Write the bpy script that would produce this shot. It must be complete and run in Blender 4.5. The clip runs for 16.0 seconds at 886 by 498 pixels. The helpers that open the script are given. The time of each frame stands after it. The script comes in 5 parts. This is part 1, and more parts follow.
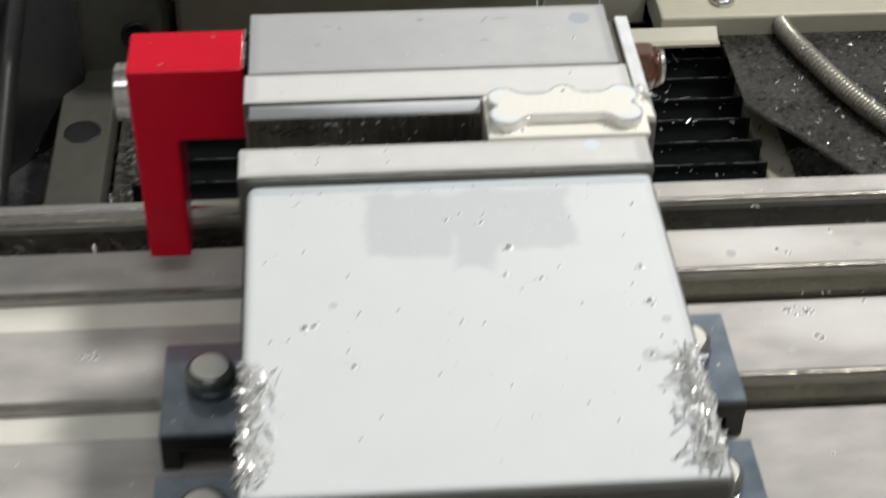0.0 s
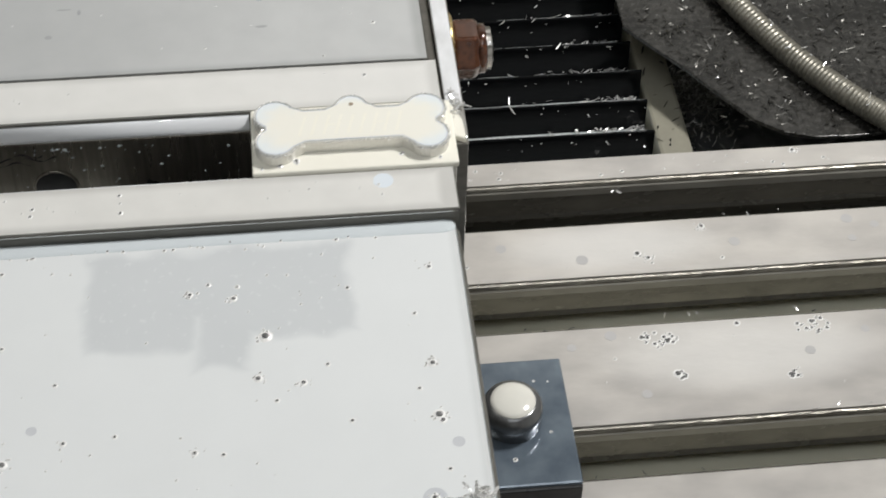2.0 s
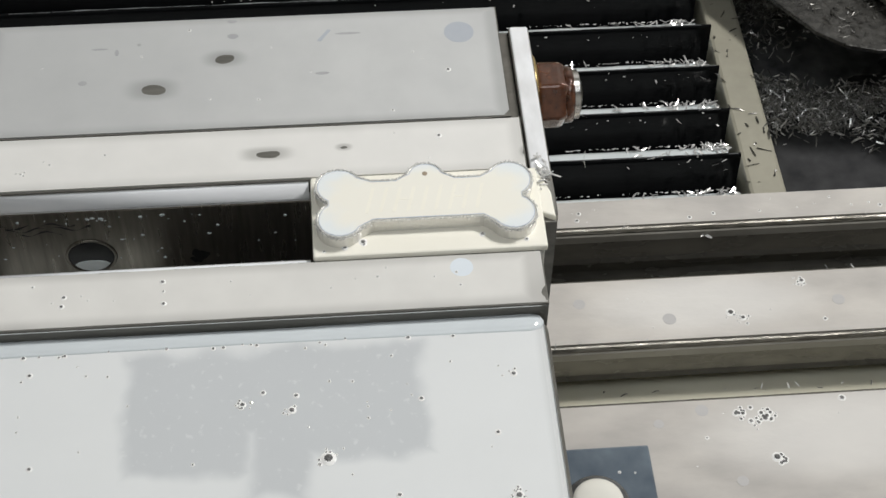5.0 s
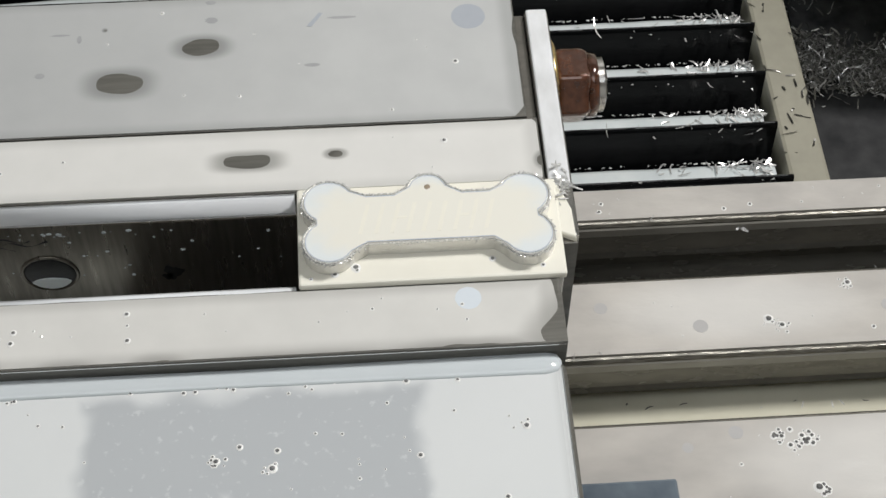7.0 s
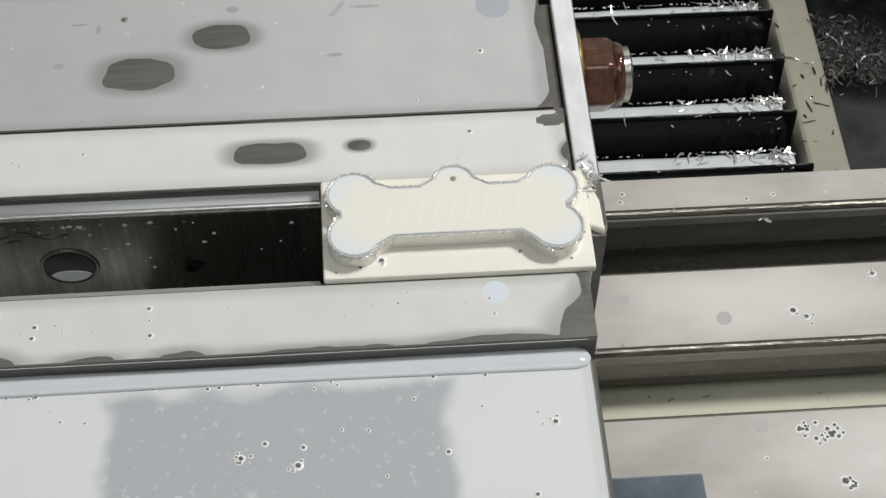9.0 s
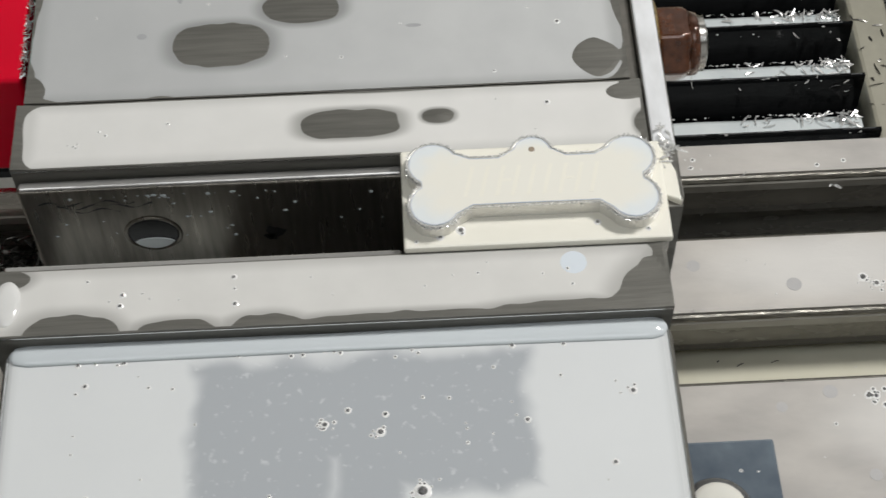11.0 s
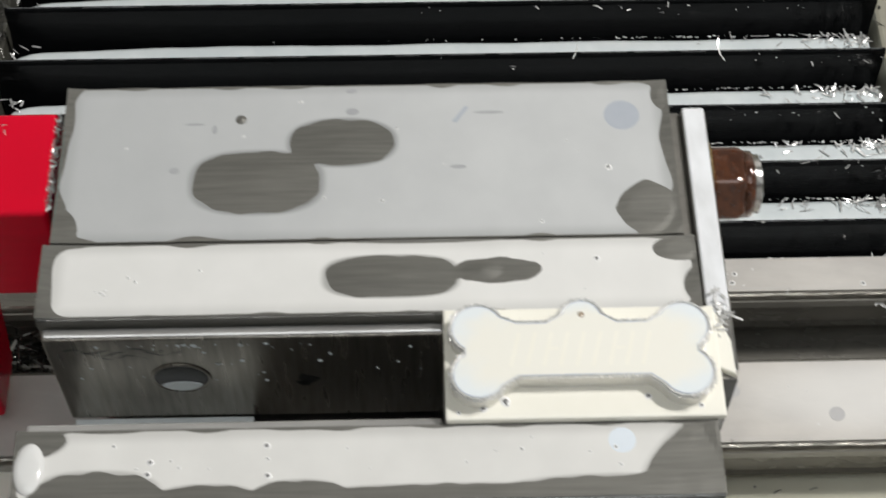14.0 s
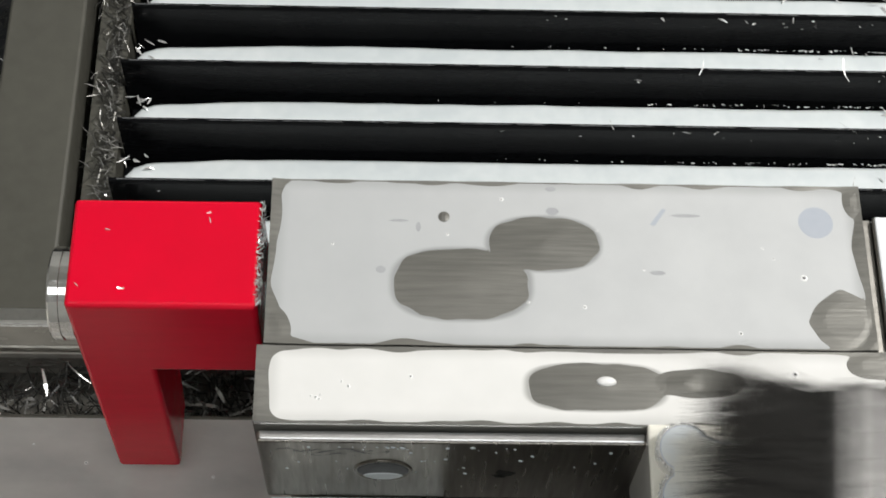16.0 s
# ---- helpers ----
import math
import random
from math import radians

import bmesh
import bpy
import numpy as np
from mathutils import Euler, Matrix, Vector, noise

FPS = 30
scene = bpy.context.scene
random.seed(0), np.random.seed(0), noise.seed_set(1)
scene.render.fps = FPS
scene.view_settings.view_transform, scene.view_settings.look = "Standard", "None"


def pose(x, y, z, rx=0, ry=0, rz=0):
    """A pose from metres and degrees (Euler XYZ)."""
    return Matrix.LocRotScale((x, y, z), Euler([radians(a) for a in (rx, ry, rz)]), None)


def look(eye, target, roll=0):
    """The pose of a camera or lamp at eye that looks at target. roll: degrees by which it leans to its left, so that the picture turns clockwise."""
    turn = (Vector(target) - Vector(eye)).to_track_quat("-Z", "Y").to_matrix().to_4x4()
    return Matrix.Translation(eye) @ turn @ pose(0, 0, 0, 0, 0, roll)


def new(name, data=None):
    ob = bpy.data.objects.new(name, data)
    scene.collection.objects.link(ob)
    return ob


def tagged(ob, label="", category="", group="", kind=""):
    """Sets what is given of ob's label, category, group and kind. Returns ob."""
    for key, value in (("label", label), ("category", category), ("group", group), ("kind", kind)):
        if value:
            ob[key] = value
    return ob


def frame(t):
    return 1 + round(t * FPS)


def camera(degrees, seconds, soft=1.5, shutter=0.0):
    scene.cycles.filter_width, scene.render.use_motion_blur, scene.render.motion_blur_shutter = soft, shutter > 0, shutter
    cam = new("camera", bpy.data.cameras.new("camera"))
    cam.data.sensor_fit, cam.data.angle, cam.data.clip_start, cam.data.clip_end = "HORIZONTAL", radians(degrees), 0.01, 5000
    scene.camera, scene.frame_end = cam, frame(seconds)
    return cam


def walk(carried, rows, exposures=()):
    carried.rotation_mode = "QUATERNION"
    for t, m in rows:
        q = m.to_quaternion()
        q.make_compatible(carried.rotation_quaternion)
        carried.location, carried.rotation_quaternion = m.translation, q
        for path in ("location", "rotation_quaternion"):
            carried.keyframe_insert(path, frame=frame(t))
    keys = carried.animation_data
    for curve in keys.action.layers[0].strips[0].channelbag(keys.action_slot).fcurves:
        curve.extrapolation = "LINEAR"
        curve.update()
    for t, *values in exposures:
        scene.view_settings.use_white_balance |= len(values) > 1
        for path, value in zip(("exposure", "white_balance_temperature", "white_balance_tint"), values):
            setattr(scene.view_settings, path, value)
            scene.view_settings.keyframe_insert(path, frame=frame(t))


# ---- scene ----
import functools

cam = camera(30.0, 16.0, 1.5, 0.4)
PATH = [
    (0, (-0.033, -0.436, 0.4), (0.089, 1.099, -0.876), 0.7),
    (0.3, (-0.014, -0.382, 0.397), (0.115, 1.133, -0.903), 0.8),
    (0.5, (-0.0103, -0.3535, 0.3945), (0.134, 1.127, -0.940), 1.12),
    (1, (0.019, -0.329, 0.405), (0.185, 1.11, -0.973), 1.4),
    (1.5, (0.038, -0.32, 0.397), (0.21, 1.066, -1.035), 1.4),
    (2, (0.025, -0.312, 0.385), (0.192, 1.034, -1.085), 1.5),
    (2.5, (0.021, -0.316, 0.383), (0.181, 1.016, -1.1), 1.5),
    (3, (0.02, -0.316, 0.383), (0.17, 1.014, -1.103), 1.5),
    (3.5, (0.014, -0.317, 0.388), (0.167, 1.012, -1.099), 1.7),
    (4, (0.013, -0.287, 0.390), (0.162, 1.030, -1.108), 1.7),
    (4.2, (0.016, -0.273, 0.3885), (0.157, 1.027, -1.124), 1.7),
    (6.5, (0.024, -0.198, 0.354), (0.127, 0.982, -1.257), 1.3),
    (7, (0.025, -0.2, 0.356), (0.128, 0.968, -1.264), 1.3),
    (7.5, (0.024, -0.198, 0.354), (0.13, 0.966, -1.27), 1.2),
    (8, (0.021, -0.195, 0.353), (0.126, 0.964, -1.273), 1.3),
    (10.5, (0.02, -0.197, 0.354), (0.086, 0.927, -1.299), -0.1),
    (11, (0.015, -0.195, 0.359), (0.053, 0.912, -1.306), -1.0),
    (11.5, (0.009, -0.195, 0.361), (0.023, 0.909, -1.306), -2.1),
    (12, (0.013, -0.19, 0.358), (0.018, 0.895, -1.322), -2.4),
    (12.5, (0.018, -0.181, 0.357), (0.021, 0.893, -1.33), -2.5),
    (13, (0.023, -0.176, 0.358), (0.049, 0.914, -1.318), -1.3),
    (13.5, (0.025, -0.171, 0.356), (0.055, 0.904, -1.33), -0.8),
    (14, (0.008, -0.153, 0.369), (0.046, 0.901, -1.33), 0.8),
    (14.5, (-0.013, -0.138, 0.382), (0.035, 0.869, -1.345), 2.7),
    (15, (-0.03, -0.113, 0.403), (-0.01, 0.841, -1.354), 2.1),
    (15.5, (-0.032, -0.111, 0.401), (-0.018, 0.815, -1.372), 2.0),
    (16, (-0.034, -0.114, 0.399), (0.014, 0.791, -1.384), 3.5),
]

# ---- the table's slide towards the operator, in metres ----
SLIDE = [(0.0, 0.0), (3.5, 0.0), (3.6, 0.003), (3.7, 0.010), (3.8, 0.0185), (3.9, 0.027), (4.0, 0.034),
         (4.1, 0.040), (4.2, 0.045), (4.4, 0.0495), (4.7, 0.0520), (5.2, 0.0525), (6.3, 0.0525), (16.0, 0.0525)]
TRAVEL = 0.0525


def slide(t):
    for (a, p), (b, q) in zip(SLIDE, SLIDE[1:]):
        if a <= t <= b:
            return p + (q - p) * (t - a) / (b - a)
    return TRAVEL


def between(t):
    for (a, e, g, r), (b, f, h, s) in zip(PATH, PATH[1:]):
        if a <= t <= b:
            k = (t - a) / (b - a)
            return Vector(e).lerp(Vector(f), k), Vector(g).lerp(Vector(h), k), r + (s - r) * k


def carried_pose(t, eye, target, roll):
    return Matrix.Translation((0, -slide(t), 0)) @ look(eye, target, roll)


CAMERA_ROWS = [(t, carried_pose(t, e, g, r)) for t, e, g, r in PATH]
CAMERA_ROWS += [(t, carried_pose(t, *between(t))) for t in (3.6, 3.7, 3.8, 3.9, 4.1, 4.5, 5.0)]
walk(cam, sorted(CAMERA_ROWS, key=lambda row: row[0]),
     [(0, -0.10), (1.0, -0.14), (1.7, -0.17), (2.5, -0.40), (3.2, -0.40), (4.2, -0.29), (8.0, -0.33), (10.5, -0.37), (12.5, -0.35), (14.0, -0.18), (15.0, -0.06), (15.5, 0.11), (16, 0.19)])

# ---- light ----
world = bpy.data.worlds.new("machine_room")
scene.world = world
world.use_nodes = True
world.node_tree.nodes["Background"].inputs["Color"].default_value = (0.9, 0.95, 1.0, 1)
world.node_tree.nodes["Background"].inputs["Strength"].default_value = 0.16


def area_lamp(name, eye, target, sx, sy, watts, color):
    data = bpy.data.lights.new(name, "AREA")
    data.shape, data.size, data.size_y, data.energy, data.color = "RECTANGLE", sx, sy, watts, color
    ob = new(name, data)
    ob.matrix_world = look(eye, target)
    return ob


area_lamp("work_light", (0.57, 0.19, 0.95), (0.0, 0.0, 0.08), 0.17, 0.11, 10.1, (1.0, 0.98, 0.95))
# unseen broad fill lamp, added to brighten faces towards the front
area_lamp("front_fill_light", (-0.05, -0.38, 1.14), (-0.05, -0.02, 0.05), 0.9, 0.5, 3.3, (0.94, 0.97, 1.0))

# ---- materials ----


def mat(name, color, rough=0.5, metal=0.0, second=None, scale=200.0, amount=0.5, bump=0.0, bump_scale=None,
        stretch=(1, 1, 1), rough_vary=0.12, coat=0.0, spec=0.5):
    m = bpy.data.materials.new(name)
    m.use_nodes = True
    nt = m.node_tree
    bsdf = nt.nodes["Principled BSDF"]
    bsdf.inputs["Metallic"].default_value = metal
    bsdf.inputs["Coat Weight"].default_value = coat
    bsdf.inputs["Coat Roughness"].default_value = 0.06
    bsdf.inputs["Specular IOR Level"].default_value = spec
    tc = nt.nodes.new("ShaderNodeTexCoord")
    mp = nt.nodes.new("ShaderNodeMapping")
    mp.inputs["Scale"].default_value = stretch
    nt.links.new(tc.outputs["Object"], mp.inputs["Vector"])
    big = nt.nodes.new("ShaderNodeTexNoise")
    big.inputs["Scale"].default_value = scale * 0.22
    big.inputs["Detail"].default_value = 4
    fine = nt.nodes.new("ShaderNodeTexNoise")
    fine.inputs["Scale"].default_value = scale * 2.5
    fine.inputs["Detail"].default_value = 5
    for n in (big, fine):
        nt.links.new(mp.outputs["Vector"], n.inputs["Vector"])
    add = nt.nodes.new("ShaderNodeMath")
    add.operation = "ADD"
    nt.links.new(big.outputs["Fac"], add.inputs[0])
    nt.links.new(fine.outputs["Fac"], add.inputs[1])
    ramp = nt.nodes.new("ShaderNodeMapRange")
    ramp.inputs["From Min"].default_value = 0.75
    ramp.inputs["From Max"].default_value = 1.3
    ramp.inputs["To Max"].default_value = amount
    nt.links.new(add.outputs[0], ramp.inputs["Value"])
    mix = nt.nodes.new("ShaderNodeMix")
    mix.data_type = "RGBA"
    mix.inputs["A"].default_value = (*color, 1)
    mix.inputs["B"].default_value = (*(second or [c * 0.7 for c in color]), 1)
    nt.links.new(ramp.outputs[0], mix.inputs["Factor"])
    nt.links.new(mix.outputs["Result"], bsdf.inputs["Base Color"])
    rr = nt.nodes.new("ShaderNodeMapRange")
    rr.inputs["To Min"].default_value = max(0.02, rough - rough_vary)
    rr.inputs["To Max"].default_value = min(1.0, rough + rough_vary)
    nt.links.new(fine.outputs["Fac"], rr.inputs["Value"])
    nt.links.new(rr.outputs[0], bsdf.inputs["Roughness"])
    if bump:
        bn = nt.nodes.new("ShaderNodeTexNoise")
        bn.inputs["Scale"].default_value = bump_scale or scale * 3
        bn.inputs["Detail"].default_value = 6
        nt.links.new(mp.outputs["Vector"], bn.inputs["Vector"])
        b = nt.nodes.new("ShaderNodeBump")
        b.inputs["Strength"].default_value = bump
        b.inputs["Distance"].default_value = 0.0005
        nt.links.new(bn.outputs["Fac"], b.inputs["Height"])
        nt.links.new(b.outputs["Normal"], bsdf.inputs["Normal"])
    return m


STEEL = mat("ground_steel", (0.19, 0.186, 0.168), 0.44, 0.30, (0.115, 0.113, 0.102), 260, 0.85, 0.22, 900, (0.10, 1.6, 1), spec=0.3)
DARK_STEEL = mat("wet_dark_steel", (0.27, 0.258, 0.235), 0.36, 0.85, (0.13, 0.125, 0.115), 160, 0.8, 0.15, 500, (0.5, 1, 1))
BRIGHT_STEEL = mat("bright_steel", (0.75, 0.74, 0.72), 0.16, 1.0, (0.55, 0.54, 0.52), 300, 0.4, 0.1)
ALU = mat("cut_aluminium", (0.90, 0.885, 0.84), 0.20, 0.25, (0.74, 0.72, 0.66), 500, 0.5, 0.3, 1500)
MILK = mat("milky_coolant", (0.80, 0.80, 0.785), 0.10, 0.0, (0.66, 0.665, 0.655), 55, 0.55, 0.02, 60, rough_vary=0.04)
FAINT = mat("faint_blue_coolant", (0.41, 0.44, 0.49), 0.10, 0.0, (0.45, 0.475, 0.52), 200, 0.5, rough_vary=0.04)
FAINT_GREY = mat("faint_grey_coolant", (0.50, 0.495, 0.50), 0.10, 0.0, (0.55, 0.54, 0.53), 300, 0.6, rough_vary=0.04)
DROP_MARK = mat("grey_drop_mark", (0.35, 0.355, 0.37), 0.10, 0.0, (0.43, 0.435, 0.445), 300, 0.7, rough_vary=0.04)
SPOT_BLUE = mat("bluish_spot", (0.74, 0.80, 0.86), 0.10, 0.0, (0.70, 0.76, 0.82), 300, 0.5, rough_vary=0.04)
EDGE_MILK = mat("edge_coolant", (0.66, 0.71, 0.74), 0.07, 0.0, (0.60, 0.65, 0.68), 60, 0.5, rough_vary=0.03)
FILLET = mat("fillet_coolant", (0.83, 0.85, 0.88), 0.09, 0.0, (0.76, 0.79, 0.83), 90, 0.5, rough_vary=0.03)
DIM = mat("dim_spot", (0.56, 0.58, 0.615), 0.09, 0.0, (0.66, 0.67, 0.68), 300, 0.5, rough_vary=0.03)
RIDGE_GLINT = mat("ridge_glint", (0.20, 0.21, 0.215), 0.10, 0.2, (0.03, 0.03, 0.032), 500, 0.95)
RIM_LINE = mat("bluish_rim_line", (0.46, 0.51, 0.60), 0.12, 0.0, (0.68, 0.71, 0.76), 500, 0.8, rough_vary=0.04)
CREAM = mat("cream_coolant", (0.91, 0.89, 0.80), 0.14, 0.0, (0.86, 0.84, 0.745), 90, 0.5, 0.03, 200, rough_vary=0.05)
SLOT_MILK = mat("yellowed_coolant", (0.70, 0.68, 0.56), 0.08, 0.0, (0.60, 0.58, 0.46), 40, 0.5, 0.02, 80, rough_vary=0.04)
POOL_MILK = mat("blue_white_coolant", (0.80, 0.845, 0.85), 0.10, 0.0, (0.62, 0.68, 0.70), 60, 0.7, 0.05, 120, rough_vary=0.04)
# broken light and dark metal that paints the glint on the rib edges
RIB_GLINT = mat("rib_edge_glint", (0.42, 0.40, 0.36), 0.34, 1.0, (0.16, 0.15, 0.13), 420, 0.95, 0.8, 900, (0.2, 1, 1))
CAST = mat("wet_cast_iron", (0.21, 0.20, 0.175), 0.26, 0.35, (0.10, 0.095, 0.085), 90, 0.7, 0.15, 400, (0.4, 1, 1))
LIP_FILM = mat("lip_coolant", (0.40, 0.385, 0.35), 0.14, 0.1, (0.24, 0.23, 0.205), 90, 0.8, 0.2, 120, (0.3, 1, 1))
TABLE_MILK = mat("thin_coolant_film", (0.62, 0.595, 0.56), 0.15, 0.0, (0.36, 0.345, 0.335), 34, 0.85, 1.0, 70, (0.5, 1, 1), rough_vary=0.06)
BLUED = mat("blue_wet_steel", (0.26, 0.315, 0.37), 0.12, 0.3, (0.11, 0.14, 0.18), 45, 0.95, 0.05, 300, coat=0.7)
BOLT_STEEL = mat("wet_bolt_steel", (0.19, 0.195, 0.20), 0.20, 0.5, (0.07, 0.07, 0.072), 160, 0.7, 0.1, coat=0.6)
BOLT_FILM = mat("bolt_coolant", (0.80, 0.79, 0.73), 0.12, 0.0, (0.72, 0.715, 0.67), 120, 0.5, rough_vary=0.04)
BLACK_STEEL = mat("black_oxide_steel", (0.035, 0.035, 0.037), 0.32, 0.5, (0.02, 0.02, 0.02), 200, 0.6, 0.15)
RUBBER = mat("black_bellows_rubber", (0.0045, 0.005, 0.0055), 0.17, 0.0, (0.009, 0.0095, 0.0105), 240, 0.7, 0.12, 700, (0.25, 1, 1), spec=0.10)
TRAY = mat("wet_tray", (0.030, 0.031, 0.033), 0.22, 0.0, (0.075, 0.076, 0.078), 40, 0.9, 0.5, 120)
MURKY = mat("murky_coolant", (0.17, 0.175, 0.18), 0.10, 0.0, (0.03, 0.031, 0.033), 60, 0.9, 0.25, 150)
BLACK = mat("black_tray", (0.012, 0.012, 0.013), 0.4, 0.0, (0.03, 0.03, 0.03), 120, 0.5, 0.3)
RED = mat("red_plastic", (0.70, 0.003, 0.026), 0.20, 0.0, (0.58, 0.003, 0.021), 60, 0.7, 0.10, 700, (0.3, 0.3, 2), spec=0.22)
CREAM_PAINT = mat("cream_paint", (0.52, 0.50, 0.40), 0.38, 0.0, (0.43, 0.41, 0.33), 60, 0.5, 0.05)
WHITE_PAINT = mat("white_paint", (0.72, 0.72, 0.71), 0.35, 0.0, (0.55, 0.55, 0.54), 80, 0.5, 0.1)
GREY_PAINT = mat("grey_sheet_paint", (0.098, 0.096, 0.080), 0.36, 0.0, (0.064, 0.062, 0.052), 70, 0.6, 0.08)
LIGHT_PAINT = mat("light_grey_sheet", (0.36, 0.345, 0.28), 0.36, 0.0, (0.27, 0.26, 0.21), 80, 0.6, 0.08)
WALL_PAINT = mat("enclosure_paint", (0.60, 0.60, 0.58), 0.5, 0.0, (0.52, 0.52, 0.50), 10, 0.5)
FACE_STEEL = mat("wet_jaw_face", (0.30, 0.277, 0.24), 0.30, 0.85, (0.13, 0.118, 0.10), 170, 0.85, 0.12, 500, (1.6, 1, 0.14))
# wet steel whose light and dark reflection streaks are put into the colour
STEP_STEEL = mat("step_steel_reflections", (0.66, 0.65, 0.63), 0.13, 0.55, (0.36, 0.355, 0.345), 220, 0.8, 0.15, 400, (0.12, 1, 1))
STREAKED = mat("streaked_coolant", (0.84, 0.855, 0.88), 0.12, 0.0, (0.50, 0.505, 0.50), 70, 0.75, 0.15, 300, (1, 0.5, 1))
HOLE_STAIN = mat("brown_hole", (0.40, 0.33, 0.25), 0.15, 0.0, (0.25, 0.20, 0.15), 900, 0.8)
RUST = mat("rusty_nut", (0.14, 0.050, 0.022), 0.10, 0.3, (0.05, 0.018, 0.010), 260, 0.9, 0.6, 420, coat=1.0)
BRASS = mat("zinc_yellow", (0.62, 0.47, 0.22), 0.25, 0.9, (0.45, 0.35, 0.18), 300, 0.5)
WETSHEET = mat("wet_dark_sheet", (0.009, 0.0088, 0.008), 0.26, 0.0, (0.070, 0.068, 0.063), 150, 0.9, 1.0, 240)
CONDUIT = mat("metal_conduit", (0.34, 0.325, 0.28), 0.36, 0.5, (0.14, 0.135, 0.11), 150, 0.7, 0.2)
CHIP = mat("aluminium_chip", (0.88, 0.88, 0.87), 0.26, 0.55, (0.62, 0.62, 0.61), 900, 0.6)
GREYCHIP = mat("grey_chip", (0.42, 0.415, 0.395), 0.24, 0.45, (0.15, 0.15, 0.14), 700, 0.8)
# aluminium chip with the shade of the rear slot put into its colour
SHADED_CHIP = mat("shaded_chip", (0.085, 0.083, 0.078), 0.26, 0.7, (0.012, 0.012, 0.011), 500, 0.95)
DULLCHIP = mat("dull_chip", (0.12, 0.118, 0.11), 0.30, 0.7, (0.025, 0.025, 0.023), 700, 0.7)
BUBBLE = mat("bubble_skin", (0.09, 0.09, 0.09), 0.05, 0.0, (0.26, 0.26, 0.26), 1500, 0.8, coat=1.0)
MENISCUS = mat("bubble_meniscus", (0.90, 0.90, 0.89), 0.08, 0.0, (0.84, 0.84, 0.83), 500, 0.5, rough_vary=0.03)
BRISTLE = mat("black_bristle", (0.040, 0.038, 0.035), 0.35, 0.0, (0.075, 0.072, 0.068), 600, 0.5)
PLASTIC = mat("black_plastic", (0.012, 0.012, 0.012), 0.36, 0.0, (0.022, 0.022, 0.022), 200, 0.5, 0.1, spec=0.3)
FERRULE = mat("dull_ferrule_steel", (0.085, 0.083, 0.08), 0.50, 0.4, (0.045, 0.044, 0.043), 200, 0.6, 0.12)
BEAD_STEEL = mat("ferrule_bead_steel", (0.42, 0.415, 0.40), 0.50, 0.7, (0.22, 0.215, 0.21), 300, 0.7, 0.2)


def math_node(nt, kind, a, b=0.0):
    n = nt.nodes.new("ShaderNodeMath")
    n.operation = kind
    for k, v in enumerate((a, b)):
        if isinstance(v, (int, float)):
            n.inputs[k].default_value = v
        else:
            nt.links.new(v, n.inputs[k])
    return n.outputs[0]


def smooth_range(nt, value, a, b, c, d):
    r = nt.nodes.new("ShaderNodeMapRange")
    r.interpolation_type = "SMOOTHSTEP"
    for key, v in zip(("From Min", "From Max", "To Min", "To Max"), (a, b, c, d)):
        r.inputs[key].default_value = v
    nt.links.new(value, r.inputs["Value"])
    return r.outputs[0]


def tint(nt, color, factor):
    """Mixes a colour over the base colour of a material."""
    bsdf = nt.nodes["Principled BSDF"]
    old = bsdf.inputs["Base Color"].links[0].from_socket
    mix = nt.nodes.new("ShaderNodeMix")
    mix.data_type = "RGBA"
    mix.inputs["B"].default_value = (*color, 1)
    nt.links.new(factor, mix.inputs["Factor"])
    nt.links.new(old, mix.inputs["A"])
    nt.links.new(mix.outputs["Result"], bsdf.inputs["Base Color"])


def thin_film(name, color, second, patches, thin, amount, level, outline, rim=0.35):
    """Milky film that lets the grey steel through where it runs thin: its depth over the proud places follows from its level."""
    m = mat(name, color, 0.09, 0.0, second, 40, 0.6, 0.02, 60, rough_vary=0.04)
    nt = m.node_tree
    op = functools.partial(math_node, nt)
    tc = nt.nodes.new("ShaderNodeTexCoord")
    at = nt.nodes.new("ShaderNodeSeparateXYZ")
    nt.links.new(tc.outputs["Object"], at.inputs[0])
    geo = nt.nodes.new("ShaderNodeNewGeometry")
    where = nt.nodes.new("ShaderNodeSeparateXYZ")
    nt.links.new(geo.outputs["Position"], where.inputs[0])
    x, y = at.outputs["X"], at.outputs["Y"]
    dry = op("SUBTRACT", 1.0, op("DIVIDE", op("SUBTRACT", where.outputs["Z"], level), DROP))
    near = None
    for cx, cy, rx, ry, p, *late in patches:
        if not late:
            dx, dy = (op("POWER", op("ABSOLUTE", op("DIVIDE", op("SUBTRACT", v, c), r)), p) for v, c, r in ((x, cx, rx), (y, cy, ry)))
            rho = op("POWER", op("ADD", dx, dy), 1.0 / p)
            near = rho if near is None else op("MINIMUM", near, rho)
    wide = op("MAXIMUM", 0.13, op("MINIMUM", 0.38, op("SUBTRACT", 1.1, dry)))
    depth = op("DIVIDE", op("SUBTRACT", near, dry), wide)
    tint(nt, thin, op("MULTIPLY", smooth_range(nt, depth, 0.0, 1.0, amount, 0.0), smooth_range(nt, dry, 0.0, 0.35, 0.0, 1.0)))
    # grey rim: film thins here, and its bulging edge's shading is coloured in
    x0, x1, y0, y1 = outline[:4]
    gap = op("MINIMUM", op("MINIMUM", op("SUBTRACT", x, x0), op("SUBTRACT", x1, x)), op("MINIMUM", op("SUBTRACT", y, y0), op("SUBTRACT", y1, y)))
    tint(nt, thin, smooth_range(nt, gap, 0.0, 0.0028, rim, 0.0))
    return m


